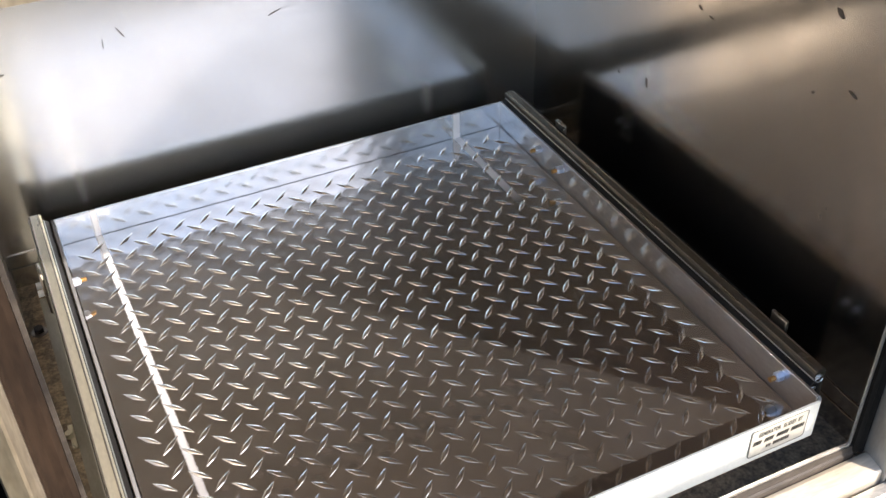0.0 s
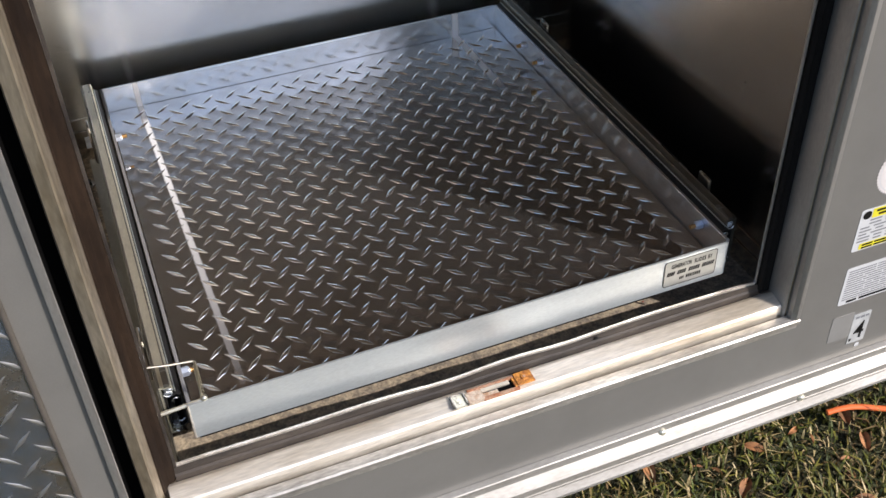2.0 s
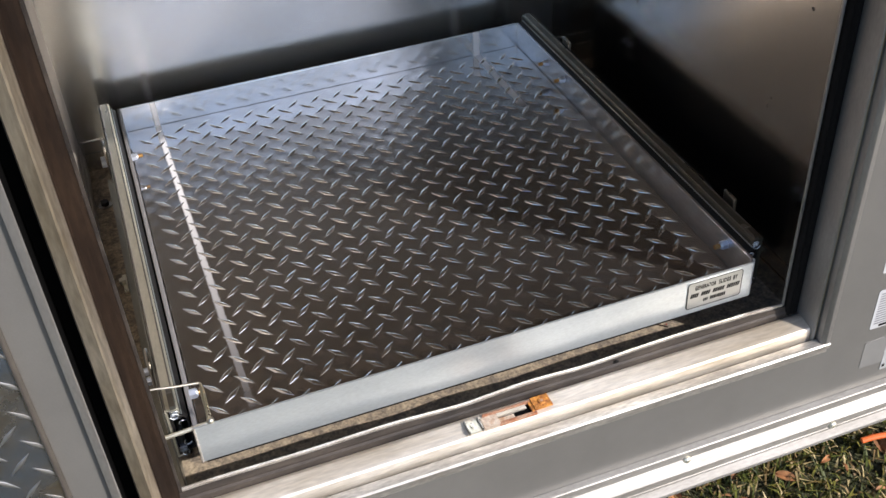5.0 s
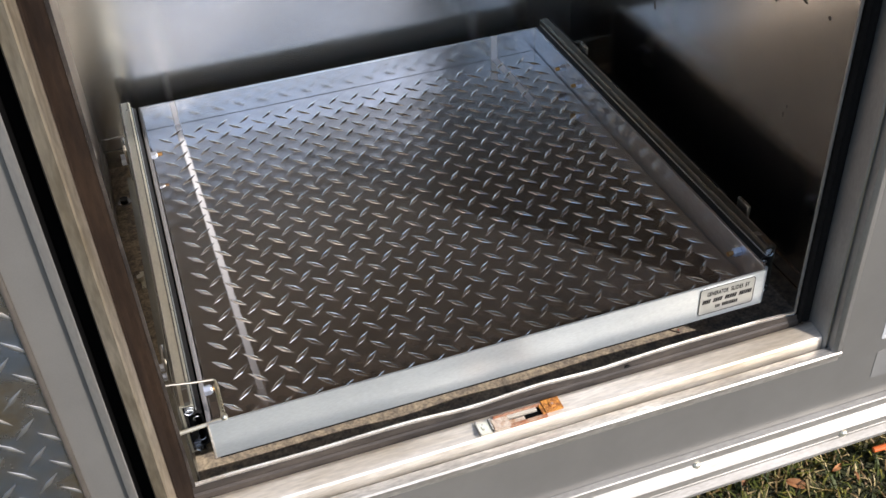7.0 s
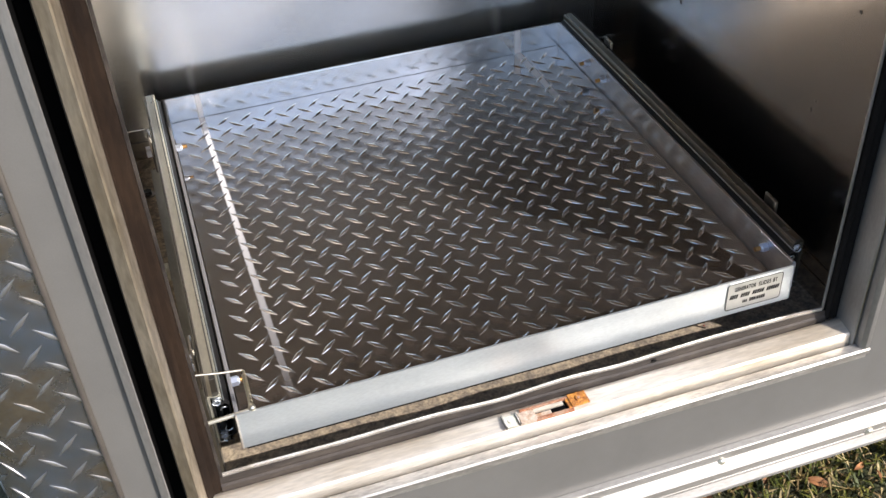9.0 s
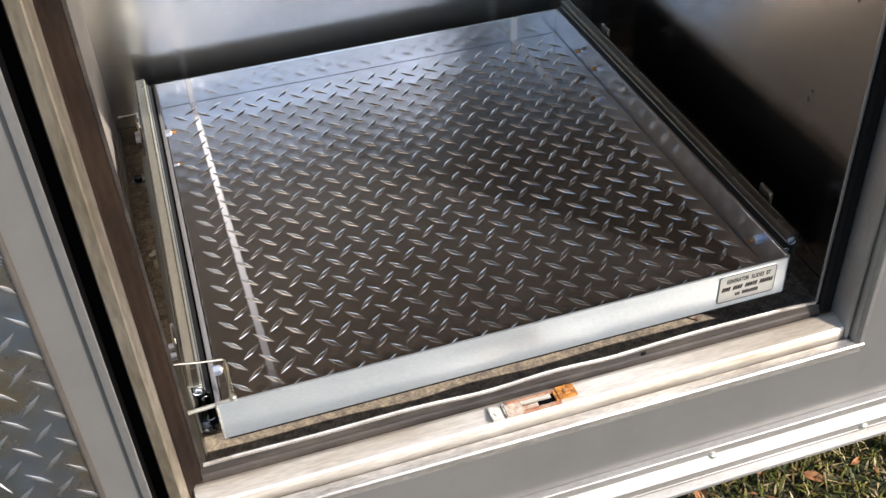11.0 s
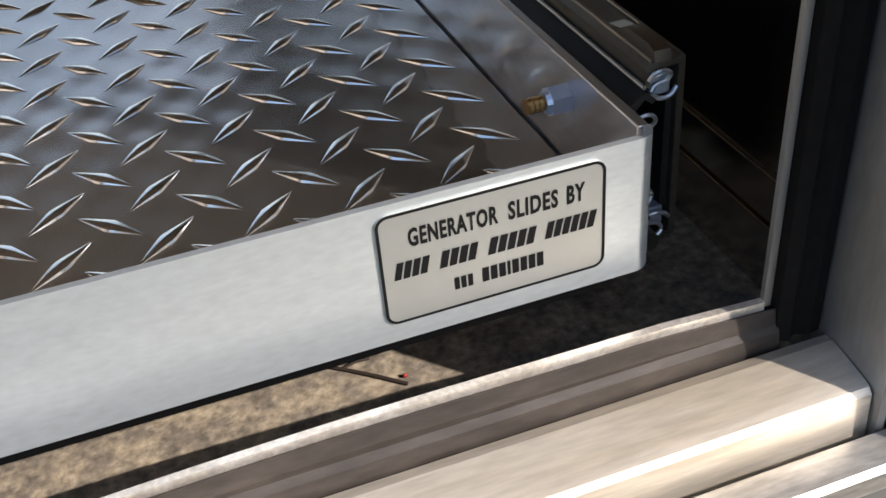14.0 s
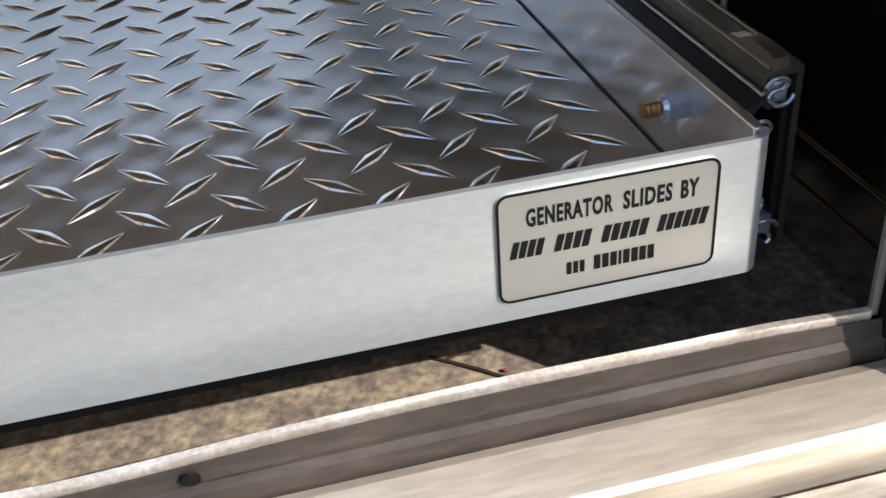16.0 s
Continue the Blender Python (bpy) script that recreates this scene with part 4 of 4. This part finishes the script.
part("emblem", on_side(bm, YX0 + 0.0095, SY - 0.0004, YZ1 - 0.0088), INK, tyre, "round black emblem", 0)
for k in range(2):
    bars(YX0 + 0.022 + 0.004 * k, YZ1 - 0.0070 - 0.0055 * k, [0.020, 0.012, 0.026, 0.018, 0.014], 0.0025, 0.0034, SY - 0.0006, INK, tyre)
    bars(YX0 + 0.014, YZ0 + 0.0068 - 0.0045 * k, [0.016, 0.024, 0.012, 0.020, 0.022], 0.0025, 0.0028, SY - 0.0006, INK, tyre)
for k in range(7):
    bars(YX0 + 0.004 + (0.012 if k < 2 else 0), YZ1 - 0.0195 - 0.0052 * k, random.choice(([0.014, 0.034, 0.020, 0.026], [0.018, 0.012, 0.040, 0.018], [0.012, 0.024, 0.016, 0.030])), 0.006, 0.0024, SY - 0.0003, GREYINK, tyre)

vin = thing("maker_sticker", "white sticker densely printed with grey text lines", "sticker")
VX0, VX1, VZ0, VZ1 = 0.846, 1.006, 0.543, 0.606
part("sheet", plate(VX0, VX1, VZ0, VZ1, 0.003, SY, 0.0004), WHITE, vin, "white sheet", 0)
for k in range(13):
    ws = random.choice(([0.030, 0.022, 0.036, 0.040], [0.042, 0.018, 0.030, 0.034], [0.024, 0.050, 0.026, 0.030]))
    bars(VX0 + 0.004, VZ1 - 0.0070 - 0.0040 * k, ws, 0.0022, 0.0019, SY - 0.0003, GREYINK, vin)
bars(VX0 + 0.012, VZ0 + 0.0022, [0.016, 0.062], 0.004, 0.0040, SY - 0.0003, INK, vin)

num = thing("number_sticker", "small weathered grey-white sticker with a black figure four", "sticker")
part("tape", plate(0.846, 0.8810, 0.476, 0.521, 0.002, SY, 0.0004), RESIDUE, num, "faded greenish tape", 0)
part("sheet", plate(0.8812, 0.9090, 0.461, 0.5145, 0.001, SY - 0.0002, 0.0006), GREYWHITE, num, "weathered grey-white sheet", 0)
part("figure", on_side(lettering("4", 0.031, 0.0165, bold=0.012), 0.8878, SY - 0.0005, 0.4680), INK, num, "black figure 4", 0)
bars(0.885, 0.506, [0.006, 0.007, 0.006], 0.0012, 0.004, SY - 0.0005, GREYINK, num)
bars(0.8835, 0.4655, [0.0035], 0.001, 0.005, SY - 0.0005, INK, num)
part("torn_corner", plate(0.897, 0.904, 0.4505, 0.4570, 0.0015, SY, 0.0004), WHITE, num, "torn white scrap", 0)

# ---- litter on the compartment floor ----
tw = thing("twig", "thin dark forked twig on the gritty floor", "twig")
part("stem", tube(B(), [(0.606, 0.080, CZ + 0.0010), (0.615, 0.073, CZ + 0.0010), (0.624, 0.065, CZ + 0.0014), (0.634, 0.056, CZ + 0.0010)], 0.0008, 6), TWIG, tw)
part("side_shoot", tube(B(), [(0.612, 0.0755, CZ + 0.001), (0.619, 0.0765, CZ + 0.002), (0.624, 0.0770, CZ + 0.001)], 0.0006, 6), TWIG, tw)
b_ = B()
bmesh.ops.create_icosphere(b_, subdivisions=2, radius=0.0010, matrix=Matrix.Translation((0.6345, 0.0610, CZ + 0.0012)))
for v in b_.verts:
    v.co += 0.0004 * noise.noise_vector(v.co * 900)
tagged(part("red_crumb", b_, RED), "tiny red crumb on the gritty floor", "crumb")

# ---- ground ----
bm = B()
bmesh.ops.create_grid(bm, x_segments=2, y_segments=2, size=400)
structure("ground", bm, SOIL, "lawn ground with thin grass and fallen leaves", "ground")

rng = np.random.default_rng(7)


def grass():
    n = 34000
    xs = np.concatenate((rng.uniform(0.35, 1.75, 17000), rng.uniform(-1.2, 3.4, n - 17000)))
    ys = np.concatenate((rng.uniform(-0.35, 0.5, 17000), rng.uniform(-1.4, 0.1, n - 17000)))
    verts, faces = [], []
    for x, y in zip(xs, ys):
        clump = noise.noise(Vector((x * 9, y * 9, 0.0)))
        h = max(0.008, 0.026 + 0.026 * clump + rng.normal(0, 0.008))
        a, lean = rng.uniform(0, 2 * math.pi), rng.uniform(0.2, 1.5)
        w = rng.uniform(0.0011, 0.0029)
        d = Vector((math.cos(a), math.sin(a), 0))
        s_ = Vector((-d.y, d.x, 0)) * w
        p = Vector((x, y, 0.0))
        mid = p + d * h * lean * 0.35 + Vector((0, 0, h * 0.6))
        tip = p + d * h * lean + Vector((0, 0, h * (1.0 if lean < 0.9 else 0.6)))
        o = len(verts)
        verts += [p - s_, p + s_, mid + s_ * 0.8, mid - s_ * 0.8, tip]
        faces += [(o, o + 1, o + 2, o + 3), (o + 3, o + 2, o + 4)]
    me = bpy.data.meshes.new("grass")
    me.from_pydata(verts, [], faces)
    me.materials.append(GRASS)
    tagged(new("grass", me), "short patchy green and straw-coloured grass", "grass", kind="stuff")


grass()


def dry_leaf(x, y, size, turn, tilt):
    bm = B()
    rows = []
    for i in range(7):
        u = i / 6
        w = 0.42 * math.sin(math.pi * min(1, u * 0.92 + 0.06)) ** 0.7 * (1 + 0.22 * math.sin(u * 19))
        row = []
        for k in (-1, -0.5, 0, 0.5, 1):
            row.append(bm.verts.new(((u - 0.5) * size, k * w * size * 0.5, size * (0.16 * abs(k) + 0.10 * math.sin(u * 4)))))
        rows.append(row)
    for r0, r1 in zip(rows, rows[1:]):
        for k in range(4):
            bm.faces.new((r0[k], r0[k + 1], r1[k + 1], r1[k]))
    bmesh.ops.transform(bm, matrix=Matrix.Translation((x, y, 0.014)) @ Matrix.Rotation(turn, 4, "Z") @ Matrix.Rotation(tilt, 4, "X"), verts=bm.verts)
    return tagged(part("dry_leaf", bm, LEAF), "curled brown dry leaf lying in the grass", "leaf", "fallen leaves")


for x, y in ((0.947, 0.117), (1.136, 0.117), (1.132, 0.052), (0.749, 0.143), (1.217, 0.206), (1.05, -0.05), (0.88, 0.05), (1.24, 0.02)):
    dry_leaf(x, y, rng.uniform(0.035, 0.05), rng.uniform(0, 6.3), rng.uniform(-0.5, 0.5))
for _ in range(80):
    dry_leaf(rng.uniform(0.5, 1.6), rng.uniform(-0.3, 0.4), rng.uniform(0.010, 0.027), rng.uniform(0, 6.3), rng.uniform(-0.8, 0.8))
cord = tube(B(), [(1.10 + 0.02 * k, 0.122 - 0.0075 * k + 0.010 * math.sin(k * 0.45), 0.034 + 0.004 * math.sin(k * 0.9)) for k in range(34)], 0.0052, 10)
tagged(part("extension_cord", cord, CORD), "orange extension cord lying in the grass", "cord")

# ---- lugs of the diamond plates ----
def lug_field(parent, place, spots, near, LUG_ME):
    count, rest = 0, []
    for p, a in spots:
        m = place(p) @ Matrix.Rotation(a, 4, "Z")
        if near(p) and count < 300:
            ob = new("lug", LUG_ME)
            ob.parent = parent
            ob.matrix_basis = m
            count += 1
        else:
            rest.append(m)
    if rest:
        vs, fs = [], []
        base = [v.co.copy() for v in LUG_ME.vertices]
        polys = [tuple(p.vertices) for p in LUG_ME.polygons]
        for m in rest:
            o = len(vs)
            vs += [m @ v for v in base]
            fs += [tuple(i + o for i in p) for p in polys]
        me = bpy.data.meshes.new("lug_field")
        me.from_pydata(vs, [], fs)
        me.materials.append(LUG_ME.materials[0])
        me.polygons.foreach_set("use_smooth", [True] * len(me.polygons))
        ob = new("lug_field", me)
        ob.parent = parent
        tagged(ob, kind="stuff")


def lattice(x0, x1, y0, y1, ox, oy, px, py):
    out = []
    for i in range(int((x0 - ox) / px) - 2, int((x1 - ox) / px) + 2):
        for j in range(int((y0 - oy) / py) - 2, int((y1 - oy) / py) + 2):
            for half, a in ((0, radians(-45)), (0.5, radians(45))):
                x, y = ox + (i + half) * px, oy + (j + half) * py
                if x0 < x < x1 and y0 < y < y1:
                    out.append(((x, y), a))
    return out


lug_field(floor_plate, lambda p: Matrix.Translation((p[0], p[1], TF)), lattice(TX0 + 0.012, SX1 - 0.012, TY0 + 0.012, TY1 - 0.012, LUG_X, LUG_Y, PITCH, PITCH_Y), lambda p: p[0] > 0.17 and p[1] < 0.30, LUG_ME)
def wrap(p):
    """A spot on the panel: straight beside the opening, then round the corner."""
    flat = p[0] - CXC
    if flat >= 0:
        return Matrix(((1, 0, 0, p[0]), (0, 0, -1, CYC - CR), (0, 1, 0, p[1]), (0, 0, 0, 1)))
    a = min(-flat / CR, math.pi / 2)
    over = max(0.0, -flat - CR * math.pi / 2)
    c, sn = math.cos(a), math.sin(a)
    return Matrix(((c, 0, -sn, CXC - CR * sn), (-sn, 0, -c, CYC - CR * c + over), (0, 1, 0, p[1]), (0, 0, 0, 1)))


lug_field(panel, wrap, lattice(-0.33, -0.080, 0.47, 1.54, -0.0890, 0.7905, 0.0367, 0.0367), lambda p: p[0] > -0.19 and 0.55 < p[1] < 1.25, PANEL_LUG)
